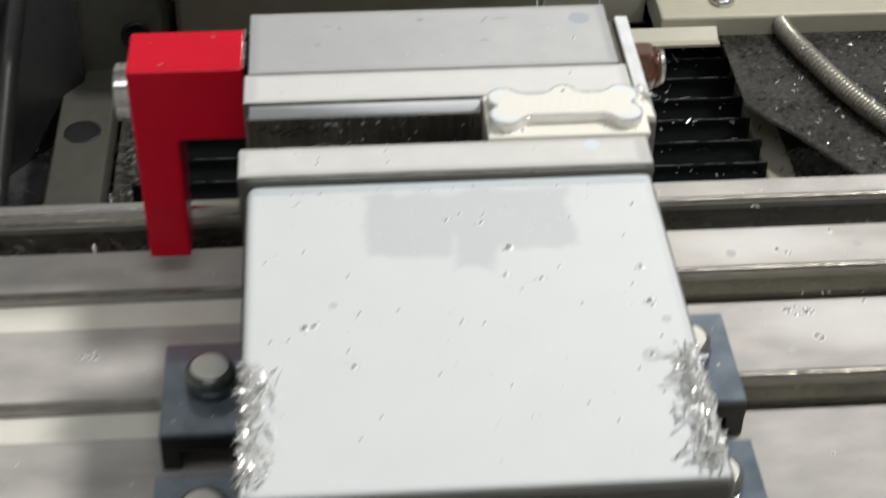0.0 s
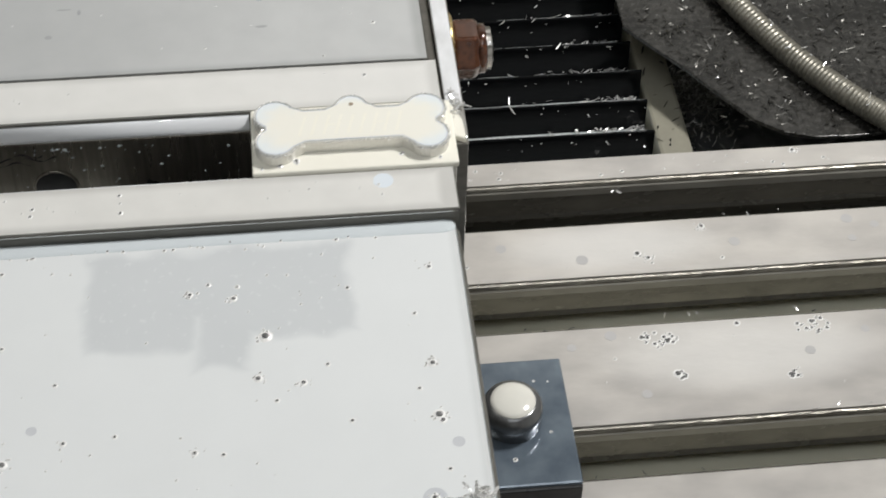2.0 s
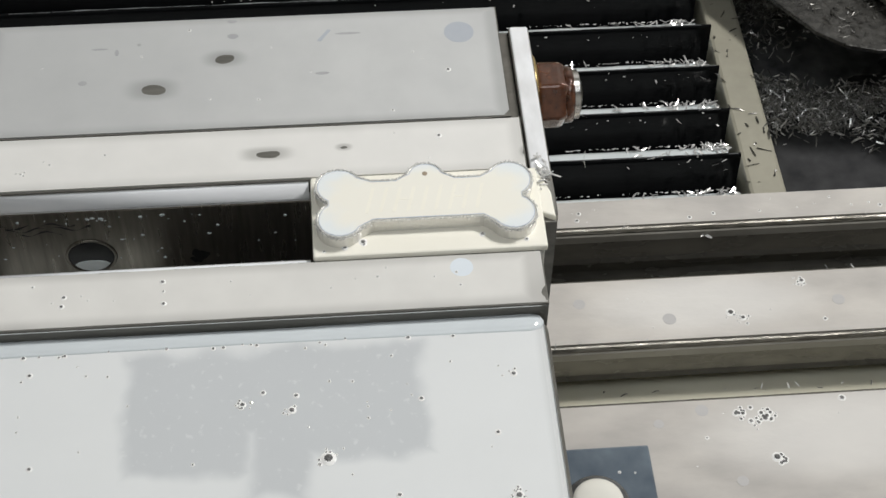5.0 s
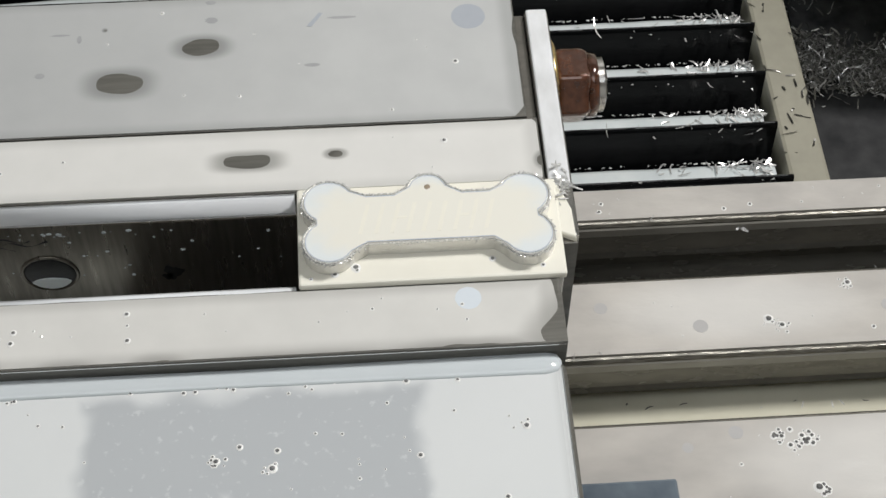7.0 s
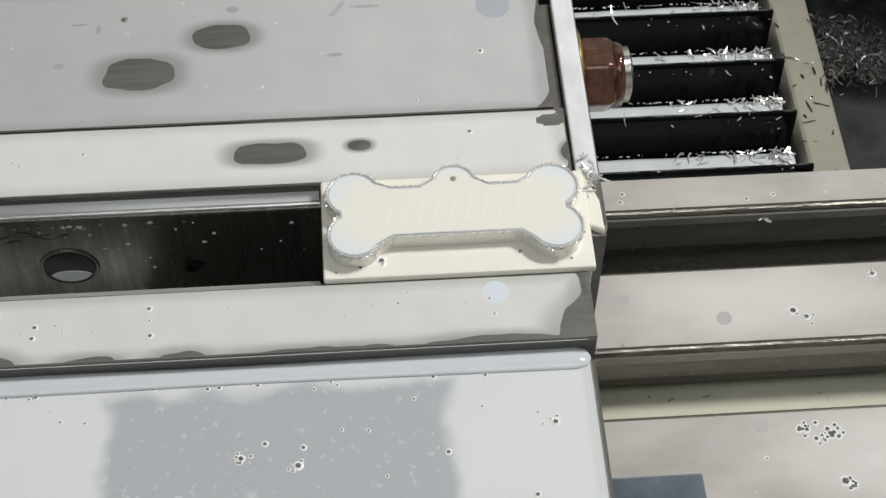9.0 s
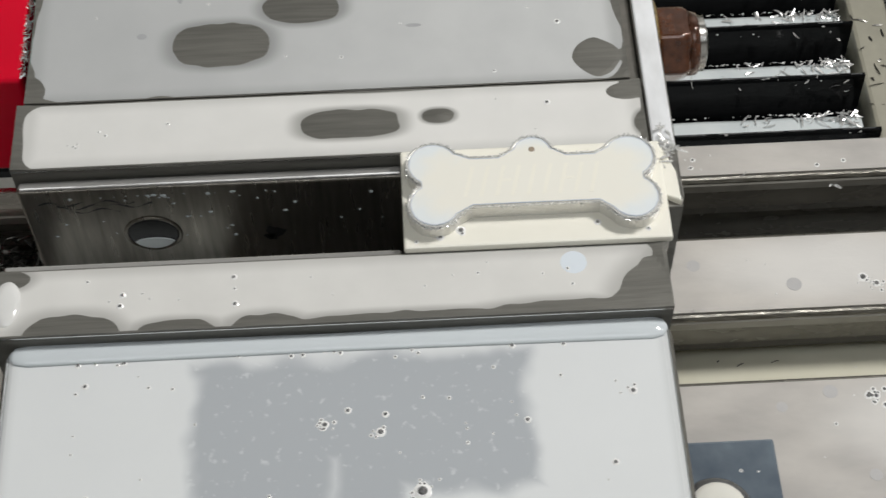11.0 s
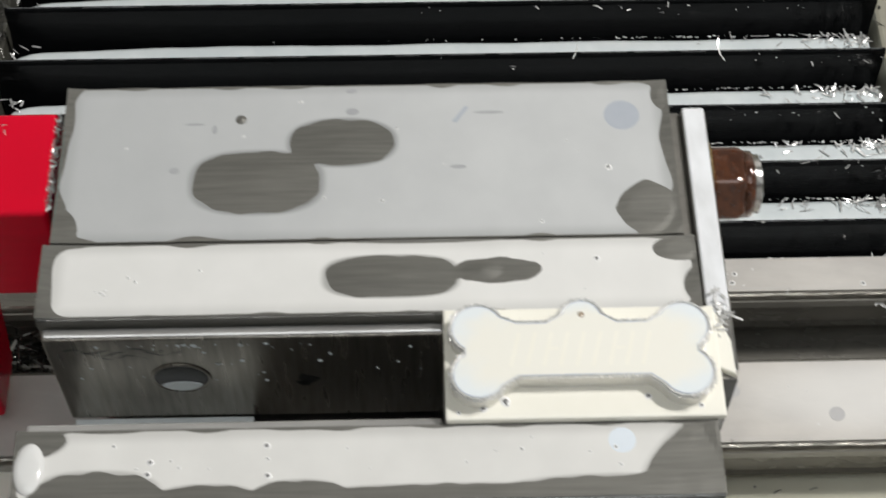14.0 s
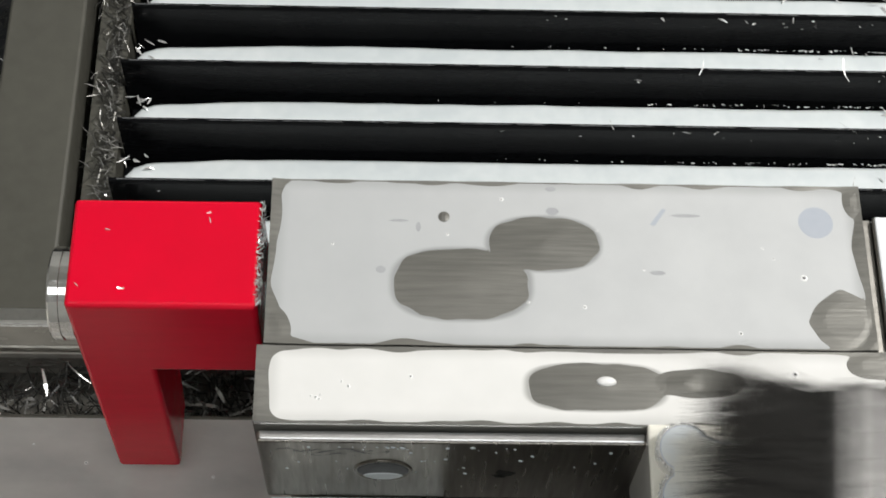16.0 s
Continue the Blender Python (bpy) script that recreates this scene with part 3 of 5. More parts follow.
def pool_form(x0, x1, y0, y1, z0, z1, seed):
    """A long pool with a rounded left end and a soft, slightly domed rim."""
    bm = bmesh.new()
    n, rows = 70, []
    for k in range(n + 1):
        u = k / n
        x = x0 + (x1 - x0) * (u * u * (1 - u) * 0.6 + u * (1 - 0.6 * u * (1 - u)))
        d = min(1.0, (x - x0) / 0.012)
        open_up = math.sqrt(max(0.0, 1 - (1 - d) ** 2)) * 0.75 + 0.25 * min(1.0, (x - x0) / 0.05)
        back = y1 + 0.0005 * noise.noise(Vector((x * 60, seed * 3.3, 0))) - (1 - open_up) * 0.0095
        front = y0 + (1 - open_up) * 0.0040
        row = []
        for v, h in ((0.0, -0.006), (0.03, -0.0005), (0.10, -0.0001), (0.5, 0.0001), (0.86, -0.0001), (0.95, -0.0006), (1.0, -0.006)):
            row.append(bm.verts.new((x, front + (back - front) * v, z1 + h)))
        rows.append(row)
    for a, b in zip(rows, rows[1:]):
        for k in range(len(a) - 1):
            bm.faces.new((a[k], b[k], b[k + 1], a[k + 1]))
    bm.faces.new(rows[0])
    bm.faces.new(rows[-1])
    return bm


def bellows():
    b = thing("bellows", "black rubber bellows with milky coolant lying in its folds", "bellows", table=False)
    rng = random.Random(21)
    for i in range(FOLDS):
        z = RIDGE_Z
        bm = profile_x([(-0.0030, z - 0.030), (-0.0012, z - 0.012), (-0.0004, z - 0.0014), (-0.0002, z - 0.0004), (0.0002, z), (0.0008, z), (0.0012, z - 0.0004), (0.0014, z - 0.0014), (0.0015, z - 0.0225),
                        (0.0235, z - 0.026), (0.0235, z - 0.030)], -0.125 + rng.uniform(-0.001, 0.001), 0.1630 + rng.uniform(-0.0010, 0.0010))
        f = part("fold", bm, RUBBER, b)
        f.matrix_basis = pose(0, fold_y(i, 0), 0)
        start = -0.1250 + rng.uniform(0.0, 0.0015)
        part("pool", pool_form(start, 0.1618, 0.0011, 0.0166, z - 0.0235, z - 0.0128, i), POOL_MILK, f, "bluish white coolant lying in the fold", True)
        r2 = random.Random(100 + i)

        def bits(r):
            x = r.choice((0.1615 - abs(r.gauss(0, 0.007)), 0.1615 - abs(r.gauss(0, 0.010)), 0.1615 - abs(r.gauss(0, 0.022)), 0.1615 - abs(r.gauss(0, 0.014)), 0.1615 - abs(r.gauss(0, 0.02)), 0.1615 - abs(r.gauss(0, 0.010)), 0.1615 - abs(r.gauss(0, 0.016)), -0.124 + abs(r.gauss(0, 0.005))))
            return (max(-0.124, min(0.1615, x)), 0.0166 - abs(r.gauss(0, 0.0030)), z - 0.0126 + abs(r.gauss(0, 0.0004))), 0.22
        tagged(flakes("chip_litter", CHIP, 60, bits, 0.0032, r2, f), "bright chips along the fold", kind="stuff")

        def edge(r):
            return (0.161 - min(0.27, abs(r.gauss(0, 0.09))), r.uniform(-0.0012, 0.0002), z - abs(r.gauss(0, 0.005)) + 0.0004), 0.6
        tagged(flakes("fine_chip_litter", CHIP, 9, edge, 0.0030, r2, f), "tiny chips on the ridge", kind="stuff")
        tagged(flakes("curled_strand", CHIP, 2, lambda r: ((r.uniform(0.02, 0.155), 0.0006, z + 0.0006), 0.5), 0.0055, r2, f, 0.40), "curled bright strands across the ridge", kind="stuff")
        # white beads serve as droplets and as the sparkle of the wet fold
        wet = bmesh.new()
        for k in range(100):
            x = 0.16 - min(0.28, abs(r2.gauss(0, 0.075)))
            low = r2.random() < 0.85
            q = bmesh.ops.create_icosphere(wet, subdivisions=1, radius=r2.choice((0.00014, 0.00018, 0.00024, 0.00034)))
            bmesh.ops.scale(wet, vec=(r2.uniform(0.8, 2.2), 0.7, 0.7), verts=q["verts"])
            at = (x, 0.0168 + r2.uniform(-0.0004, 0.0003), z - 0.0127) if low else (x, -0.0006, z - r2.uniform(0.0, 0.012))
            bmesh.ops.translate(wet, vec=at, verts=q["verts"])
        tagged(part("glint_bead_row", wet, MENISCUS, f, "row of tiny coolant beads, white for the wet glints along the fold", True), kind="stuff")
        # short grey pieces that paint the wet highlight on the ridge
        ridge = bmesh.new()
        x = -0.123
        while x < 0.158:
            ln = r2.uniform(0.004, 0.022)
            y = 0.0004 + r2.uniform(-0.0001, 0.0002)
            box(ridge, x, min(x + ln, 0.161), y - 0.00016, y + 0.00016, z - 0.0002, z + 0.00015)
            x += ln + r2.uniform(0.0, 0.009)
        tagged(part("ridge_glint_line", ridge, RIDGE_GLINT, f, "thin broken line for the wet glint along the ridge"), kind="stuff")
        FOLD_PARTS.append((f, i))


# ---- T-slot table ----
FROTH_RNG = random.Random(33)
TABLE_FROTH = [(0.129, -0.027, 0.0011), (0.162, -0.030, 0.0008), (0.150, -0.010, 0.0008), (0.112, -0.020, 0.0004)]
for cx, cy, rad, n in ((0.126, -0.0135, 0.0055, 34), (0.172, -0.0125, 0.0050, 26), (0.163, -0.0300, 0.0022, 12), (0.130, -0.0275, 0.0020, 8), (-0.12, -0.022, 0.004, 20)):
    for _ in range(n):
        u, d = FROTH_RNG.uniform(0, 6.283), rad * math.sqrt(FROTH_RNG.random())
        TABLE_FROTH.append((cx + d * math.cos(u), cy + 0.7 * d * math.sin(u), FROTH_RNG.choice((0.0003, 0.0004, 0.0005, 0.0006, 0.0007))))
TOP_Z = 0.014


def table():
    t = thing("machine_table", "cast iron T-slot table wet with milky coolant", "machine table")
    x0, x1 = -0.36, 0.46
    z = TOP_Z

    def rib(y0, y1, undercut=True):
        o = [(y0, z - 0.012), (y0, z - 0.0012), (y0 + 0.0012, z), (y1 - 0.0008, z), (y1, z - 0.0008), (y1, z - 0.012)]
        if undercut:
            o += [(y1 - 0.004, z - 0.012), (y1 - 0.004, z - 0.022), (y0 + 0.004, z - 0.022), (y0 + 0.004, z - 0.0135), (y0 - 0.0008, z - 0.0135)]
        return profile_x(o, x0, x1)
    ribs = [(0.0515, 0.0585), (0.0105, 0.0345), (-0.0445, -0.0068), (-0.115, -0.060), (-0.19, -0.133)]
    for y0, y1 in ribs:
        r = part("rib", rib(y0, y1), CAST, t)
        # narrow strip added for the highlight along the rib's front edge
        part("rib_edge", profile_x([(y0 - 0.0002, z - 0.0011), (y0 - 0.0001, z - 0.0007), (y0 + 0.0004, z + 0.0001), (y0 + 0.0009, z + 0.0003), (y0 + 0.0009, z - 0.0004), (y0 + 0.0004, z - 0.0011)], x0, x1),
             RIB_GLINT, r, "edge of the rib with its glint put into the colour")
        part("wet_lip", profile_x([(y0 + 0.0003, z - 0.0046), (y0 - 0.0004, z - 0.0044), (y0 - 0.0005, z - 0.0016), (y0 - 0.0002, z - 0.0011), (y0 + 0.0004, z - 0.0011)], x0, x1), LIP_FILM, r,
             "thin grey coolant running over the rib's front edge")
    part("table_slab", boxed(x0, x1, -0.30, 0.0585, -0.05, z - 0.0218, bevel=0.001), CAST, t)
    part("front_rib", rib(-0.29, -0.207), CAST, t)
    part("rear_edge", profile_x([(0.0585, -0.05), (0.0585, z - 0.001), (0.0595, z), (0.0628, z), (0.0634, z - 0.001), (0.0634, -0.05)], x0, x1),
         BRIGHT_STEEL, t, "bright wet rear edge")
    rng = random.Random(31)
    for y0, y1 in ((ribs[0][0], 0.0640), ribs[1], ribs[2], ribs[3], ribs[4]):
        film("thin milky coolant film spread over a table rib", (0.02 if y0 > 0.05 else x0 + 0.002), x1 - 0.002, y0 + 0.0012, y1 - 0.0012, z + 0.0006, TABLE_MILK,
             [q for q in froth_spots(rng, 60, (0.03 if y0 > 0.05 else x0), x1, y0 + 0.003, y1 - 0.003, 6) + TABLE_FROTH if y0 + 0.002 < q[1] < y1 - 0.002], rng, False)
        for layer in range(8):
            cx, cy, cr = rng.uniform(0.075, 0.26), rng.uniform(y0 + 0.005, y1 - 0.004), rng.uniform(0.0008, 0.0019)
            if y1 - y0 > 0.015:
                disc = prism([(cx + cr * math.cos(6.2832 * k / 20), cy + cr * math.sin(6.2832 * k / 20)) for k in range(20)], -0.0004, 0.000008 + 0.000012 * layer)
                part("faint_mark", disc, FAINT_GREY, ON_TABLE[-1], "grey round drop mark")
    for y0, y1 in ((-0.0068, 0.0105), (-0.060, -0.0445), (-0.133, -0.115)):
        bm = boxed(x0, x1, y0 + 0.0001 - 0.004, y1 - 0.0001 + 0.004, -0.0078, z - 0.0185)
        top(part("slot_coolant", bm, SLOT_MILK), "yellowish coolant standing in a table slot", "coolant", "coolant in the slots")
    for y0, y1 in ((-0.0066, 0.0103), (-0.0598, -0.0447)):
        top(part("slot_coolant", boxed(x0, -0.064, y0, y1, -0.0044, z - 0.0042, bevel=0.0004), CREAM), "cream coolant backed up high in a table slot", "coolant", "coolant in the slots")

    def in_slot(r):
        return (r.uniform(-0.30, -0.066), r.uniform(0.0345, 0.051), -0.004 + r.uniform(0, 0.010)), 0.7
    ob = flakes("slot_chip_heap", SHADED_CHIP, 1500, in_slot, 0.0055, rng, None, 0.5)
    top(ob, "heap of aluminium chips filling the rear table slot, darkened for its shade", "chips", kind="stuff")

    tagged(flakes("bright_slot_chip_heap", GREYCHIP, 260, in_slot, 0.0075, rng, None, 0.6), "loose brighter chips on the heap in the rear slot", "chips", kind="stuff")
    ON_TABLE.append(bpy.data.objects["bright_slot_chip_heap"])

    def on_pool(r):
        return (r.uniform(0.066, 0.36), r.choice((r.uniform(-0.004, 0.009), r.uniform(-0.058, -0.047), r.uniform(-0.130, -0.118))), -0.0042), 0.2
    top(flakes("pool_chip_litter", DULLCHIP, 170, on_pool, 0.0016, rng), "dull chips lying in the slot coolant", "chips", kind="stuff")

    def rib_edge(r):
        y = r.choice((0.0115, 0.0340, -0.0425, -0.0055, 0.0520))
        return (r.uniform(0.07, 0.40), y + r.uniform(-0.0005, 0.001), z + 0.0008), 0.3
    top(flakes("edge_chip_litter", CHIP, 70, rib_edge, 0.0016, rng), "tiny bright chips along the table ribs", "chips", kind="stuff")

    def curl(r):
        return (0.125 + r.uniform(-0.001, 0.001), 0.0508, 0.011), 0.2
    top(flakes("curled_chip", CHIP, 2, curl, 0.0042, rng), "curled bright chip on the slot wall", "chips", kind="stuff")


# ---- clamps ----


def clamp_block(x0, x1, y0, y1):
    c = thing("clamp_block", "blued steel bridge clamp holding the vise to the table", "clamp", "vise clamps")
    zt, z0 = 0.031, TOP_Z + 0.0012
    sx = 1 if x1 > 0 else -1
    out, inn = (x1, x0) if sx > 0 else (x0, x1)
    part("bridge", boxed(x0, x1, y0, y1, zt - 0.0055, zt, bevel=0.0007), BLUED, c)
    a, b = sorted((out, out - sx * 0.006))
    part("outer_foot", boxed(a, b, y0 + 0.0002, y1 - 0.0002, z0, zt - 0.0055, bevel=0.0004), BLACK_STEEL, c)
    a, b = sorted((inn, inn + sx * 0.006))
    part("inner_foot", boxed(a, b, y0 + 0.0002, y1 - 0.0002, z0, zt - 0.0055, bevel=0.0004), BLACK_STEEL, c)
    part("front_lip", boxed(x0 + 0.0003, x1 - 0.0003, y0 - 0.0012, y0, zt - 0.0065, zt - 0.0004, bevel=0.0004), BLACK_STEEL, c)
    part("back_wall", boxed(x0 + 0.001, x1 - 0.001, y1 - 0.004, y1 - 0.0003, z0, zt - 0.0055), BLACK_STEEL, c)
    bx, by = (x0 + x1) / 2 - sx * 0.0018, y1 - 0.0200
    bolt = part("cap_bolt", lathe([(0.0080, zt), (0.0081, zt + 0.0056), (0.0079, zt + 0.0068), (0.0073, zt + 0.0078), (0.0064, zt + 0.0084), (0.0056, zt + 0.0086)], "z",
                                  (bx, by, 0), 44), BOLT_STEEL, c, "dark domed cap bolt", True)
    part("coolant_dome", lathe([(0.0062, zt + 0.0081), (0.0059, zt + 0.0087), (0.0049, zt + 0.0092), (0.0027, zt + 0.0096), (0.0004, zt + 0.0097)], "z", (bx, by, 0), 32),
         BOLT_FILM, bolt, "white coolant standing in the bolt head", True)
    drops = random.Random(int(1000 * (x0 + 2 * y0)))
    spots = [(drops.uniform(x0 + 0.003, x1 - 0.003), drops.uniform(y0 + 0.003, y1 - 0.006), drops.choice((0.0002, 0.0003, 0.0005))) for _ in range(6)]
    bubbles([q for q in spots if math.hypot(q[0] - bx, q[1] - by) > 0.0095], drops, c, zt)
    return c


# ---- vise ----
JAW_Z = 0.100
MOVE_Z = 0.0985
BODY_Z = 0.0945
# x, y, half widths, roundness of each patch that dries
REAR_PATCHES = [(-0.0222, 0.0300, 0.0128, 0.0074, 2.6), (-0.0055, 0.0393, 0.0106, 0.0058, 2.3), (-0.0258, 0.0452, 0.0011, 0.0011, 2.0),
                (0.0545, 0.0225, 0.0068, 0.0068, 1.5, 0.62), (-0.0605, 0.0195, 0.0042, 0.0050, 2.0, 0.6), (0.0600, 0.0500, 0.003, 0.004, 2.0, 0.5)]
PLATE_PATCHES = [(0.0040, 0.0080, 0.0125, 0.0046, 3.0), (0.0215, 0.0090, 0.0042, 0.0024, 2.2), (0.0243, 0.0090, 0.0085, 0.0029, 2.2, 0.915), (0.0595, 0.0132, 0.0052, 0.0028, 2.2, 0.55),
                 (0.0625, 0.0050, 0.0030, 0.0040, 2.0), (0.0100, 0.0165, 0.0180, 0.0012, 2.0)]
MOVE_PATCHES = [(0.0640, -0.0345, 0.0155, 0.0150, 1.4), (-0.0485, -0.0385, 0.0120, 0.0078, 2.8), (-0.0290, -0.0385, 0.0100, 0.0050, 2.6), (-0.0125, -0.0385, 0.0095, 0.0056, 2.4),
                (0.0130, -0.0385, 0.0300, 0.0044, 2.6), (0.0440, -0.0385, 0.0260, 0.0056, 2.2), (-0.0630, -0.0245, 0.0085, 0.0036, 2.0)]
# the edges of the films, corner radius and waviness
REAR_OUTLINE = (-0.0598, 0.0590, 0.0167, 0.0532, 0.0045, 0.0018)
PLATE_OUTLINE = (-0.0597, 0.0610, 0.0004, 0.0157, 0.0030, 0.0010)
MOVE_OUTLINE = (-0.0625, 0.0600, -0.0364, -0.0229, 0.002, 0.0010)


def vise():
    rng = random.Random(41)
    v = thing("vise", "ground steel machine vise flooded with milky coolant", "vise")
    part("vise_base", boxed(-0.058, 0.058, -0.165, 0.060, TOP_Z, 0.050, bevel=0.002), DARK_STEEL, v, "dark wet steel base")
    height_block("fixed_jaw", -0.0612, 0.0605, 0.0164, 0.0535, 0.045, JAW_Z, REAR_PATCHES, REAR_OUTLINE, STEEL, v)
    height_block("fixed_jaw_plate", -0.0625, 0.0625, 0.0, 0.0160, 0.0625, JAW_Z, PLATE_PATCHES, PLATE_OUTLINE, STEEL, v)
    part("jaw_shim", boxed(0.0606, 0.0629, 0.0168, 0.0470, 0.050, JAW_Z - 0.0022, bevel=0.0003), DARK_STEEL, v, "dark wet shim at the jaw's end")
    part("plate_joint", boxed(-0.0605, 0.0602, 0.0158, 0.0166, 0.05, JAW_Z - 0.0012), BLACK_STEEL, v)
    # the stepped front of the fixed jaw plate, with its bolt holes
    part("step_edge", boxed(-0.0615, 0.0136, -0.0022, -0.0003, JAW_Z - 0.0043, JAW_Z - 0.0034, bevel=0.0004), STEP_STEEL, v, "wet steel step with bright reflections in its colour")
    step = part("plate_step", boxed(-0.0620, 0.0622, -0.0024, 0.0, 0.0628, JAW_Z - 0.0042, bevel=0.0005), FACE_STEEL, v, "wet reflecting step of the jaw plate")
    for hx in (-0.0375, 0.0375):
        hole = part("bolt_hole", lathe([(0.0053, 0.0), (0.0053, -0.00012), (0.0047, -0.0003), (0.0002, -0.0002)], "y", (hx, -0.00235, 0.0800), 36), BLACK, step,
                    "dark bolt hole in the jaw plate", True)
        part("hole_rim", lathe([(0.0052, -0.0001), (0.0054, -0.0004), (0.0058, -0.0004), (0.0060, 0.0)], "y", (hx, -0.00235, 0.0800), 40), FACE_STEEL, hole, "worn rim of the hole", True)
        # pale crescent that paints the bright coolant reflection low in the hole
        bm = bmesh.new()
        low = [(hx + 0.0046 * math.cos(u), 0.0800 + 0.0046 * math.sin(u)) for u in [math.pi + math.pi * (k + 4) / 24 for k in range(17)]]
        back = [(hx + 0.0036 * math.cos(u), 0.0778 + 0.0010 * math.sin(u)) for u in [math.pi * (k + 1) / 18 for k in range(17)]]
        bm.faces.new([bm.verts.new((px, -0.00290, pz)) for px, pz in low + back])
        g = bmesh.ops.extrude_face_region(bm, geom=bm.faces[:])
        bmesh.ops.translate(bm, vec=(0, 0.0006, 0), verts=[q for q in g["geom"] if isinstance(q, bmesh.types.BMVert)])
        part("hole_coolant", bm, POOL_MILK, hole, "pale crescent for the coolant's reflection in the hole")
    for cx, cz, rx, rz in ((-0.0128, 0.0785, 0.0019, 0.0022), (-0.0140, 0.0772, 0.0011, 0.0010)):
        bm = bmesh.new()
        ring = []
        for k in range(22):
            u = 2 * math.pi * k / 22
            w = 1 + 0.22 * math.sin(3 * u + cx * 900) + 0.12 * math.sin(7 * u)
            ring.append(bm.verts.new((cx + rx * w * math.cos(u), -0.00245, cz + rz * w * math.sin(u))))
        bm.faces.new(ring)
        part("dark_blot", bm, BLACK, step, "dark uneven blot on the step")
    for a in range(5):
        bm = bmesh.new()
        x, z0 = -0.0585 + 0.0034 * a, 0.0915 - 0.0013 * (a % 3)
        last = None
        for k in range(9):
            px, pz = x + 0.0011 * k, z0 + 0.0007 * math.sin(k * 0.9 + a * 1.7)
            w = 0.00014 * (1 + math.sin(k * 1.3 + a))
            pair = (bm.verts.new((px, -0.00244, pz - w)), bm.verts.new((px, -0.00244, pz + w + 0.00005)))
            if last:
                bm.faces.new((last[0], pair[0], pair[1], last[1]))
            last = pair
        part("smear", bm, BLACK, step, "thin dark grease smear")
    dots = bmesh.new()
    for k in range(46):
        q = bmesh.ops.create_icosphere(dots, subdivisions=1, radius=rng.choice((0.00016, 0.0002, 0.0003, 0.00045)))
        bmesh.ops.scale(dots, vec=(rng.uniform(0.9, 1.8), 0.5, rng.uniform(0.7, 1.1)), verts=q["verts"])
        spot_x = rng.gauss(-0.032, 0.009) if k < 26 else rng.uniform(-0.058, 0.012)
        spot_z = 0.0935 - abs(rng.gauss(0, 0.0007)) if k < 26 else rng.uniform(0.078, 0.0935)
        bmesh.ops.translate(dots, vec=(min(0.012, spot_x), -0.0025, spot_z), verts=q["verts"])
    tagged(part("droplets", dots, EDGE_MILK, v, "tiny coolant droplets on the jaw face", True), kind="stuff")
    height_block("moving_jaw_plate", -0.0635, 0.0630, -0.0370, -0.0225, 0.055, MOVE_Z, MOVE_PATCHES, MOVE_OUTLINE, STEEL, v, blend=0.00005)
    # hair-thin bright strips added as the highlights of the plates' edges
    for name, x0, x1, yy, zz in (("plate_edge_glint", -0.0622, 0.0622, -0.00005, JAW_Z - 0.0003), ("jaw_edge_glint", -0.0633, 0.0628, -0.03702, MOVE_Z - 0.0003)):
        part(name, boxed(x0, x1, yy - 0.00014, yy + 0.00010, zz - 0.00016, zz + 0.00010), BRIGHT_STEEL, v, "thin bright strip for the highlight on the plate's edge")
    part("moving_step", boxed(-0.0620, 0.0618, -0.0225, -0.0203, 0.050, MOVE_Z - 0.004, bevel=0.0005), DARK_STEEL, v)
    part("back_edge", boxed(-0.0622, 0.0130, -0.0224, -0.0203, 0.0900, MOVE_Z - 0.0016, bevel=0.0004), STEP_STEEL, v, "wet back edge of the moving plate with reflections in its colour")
    body = part("moving_jaw", boxed(-0.0616, 0.0630, -0.163, -0.0371, 0.048, BODY_Z, bevel=0.0026, segs=4), STEEL, v, smooth=False)
    part("parallel_bar", boxed(-0.0615, -0.0245, -0.0195, -0.0027, 0.050, 0.0620, bevel=0.0005), DARK_STEEL, v, "steel parallel between the jaws")
    part("bar_coolant", boxed(-0.0612, -0.0248, -0.0192, -0.0026, 0.0617, 0.0630, bevel=0.0003), POOL_MILK, v, "coolant on the parallel")
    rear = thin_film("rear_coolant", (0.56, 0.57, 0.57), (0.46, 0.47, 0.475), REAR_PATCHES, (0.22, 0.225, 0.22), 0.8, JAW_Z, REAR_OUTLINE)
    # weaker light towards the rear left, put into the film's colour
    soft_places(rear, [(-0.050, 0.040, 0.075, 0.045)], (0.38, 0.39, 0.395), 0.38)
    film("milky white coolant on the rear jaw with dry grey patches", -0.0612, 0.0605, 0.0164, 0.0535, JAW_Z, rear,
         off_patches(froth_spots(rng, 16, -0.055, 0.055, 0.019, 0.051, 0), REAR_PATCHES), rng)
    spot = lathe([(0.0036, -0.0004), (0.0036, 0.00001), (0.0003, 0.00001)], "z", (0.0508, 0.0450, 0.0), 36)
    part("pale_spot", spot, FAINT, FILMS[-1], "faint bluish round spot")
    mark = prism([(0.0165, 0.0440), (0.0175, 0.0438), (0.0200, 0.0475), (0.0192, 0.0478)], -0.0003, 0.00006)
    part("smear", mark, FAINT, FILMS[-1], "faint bluish smear")
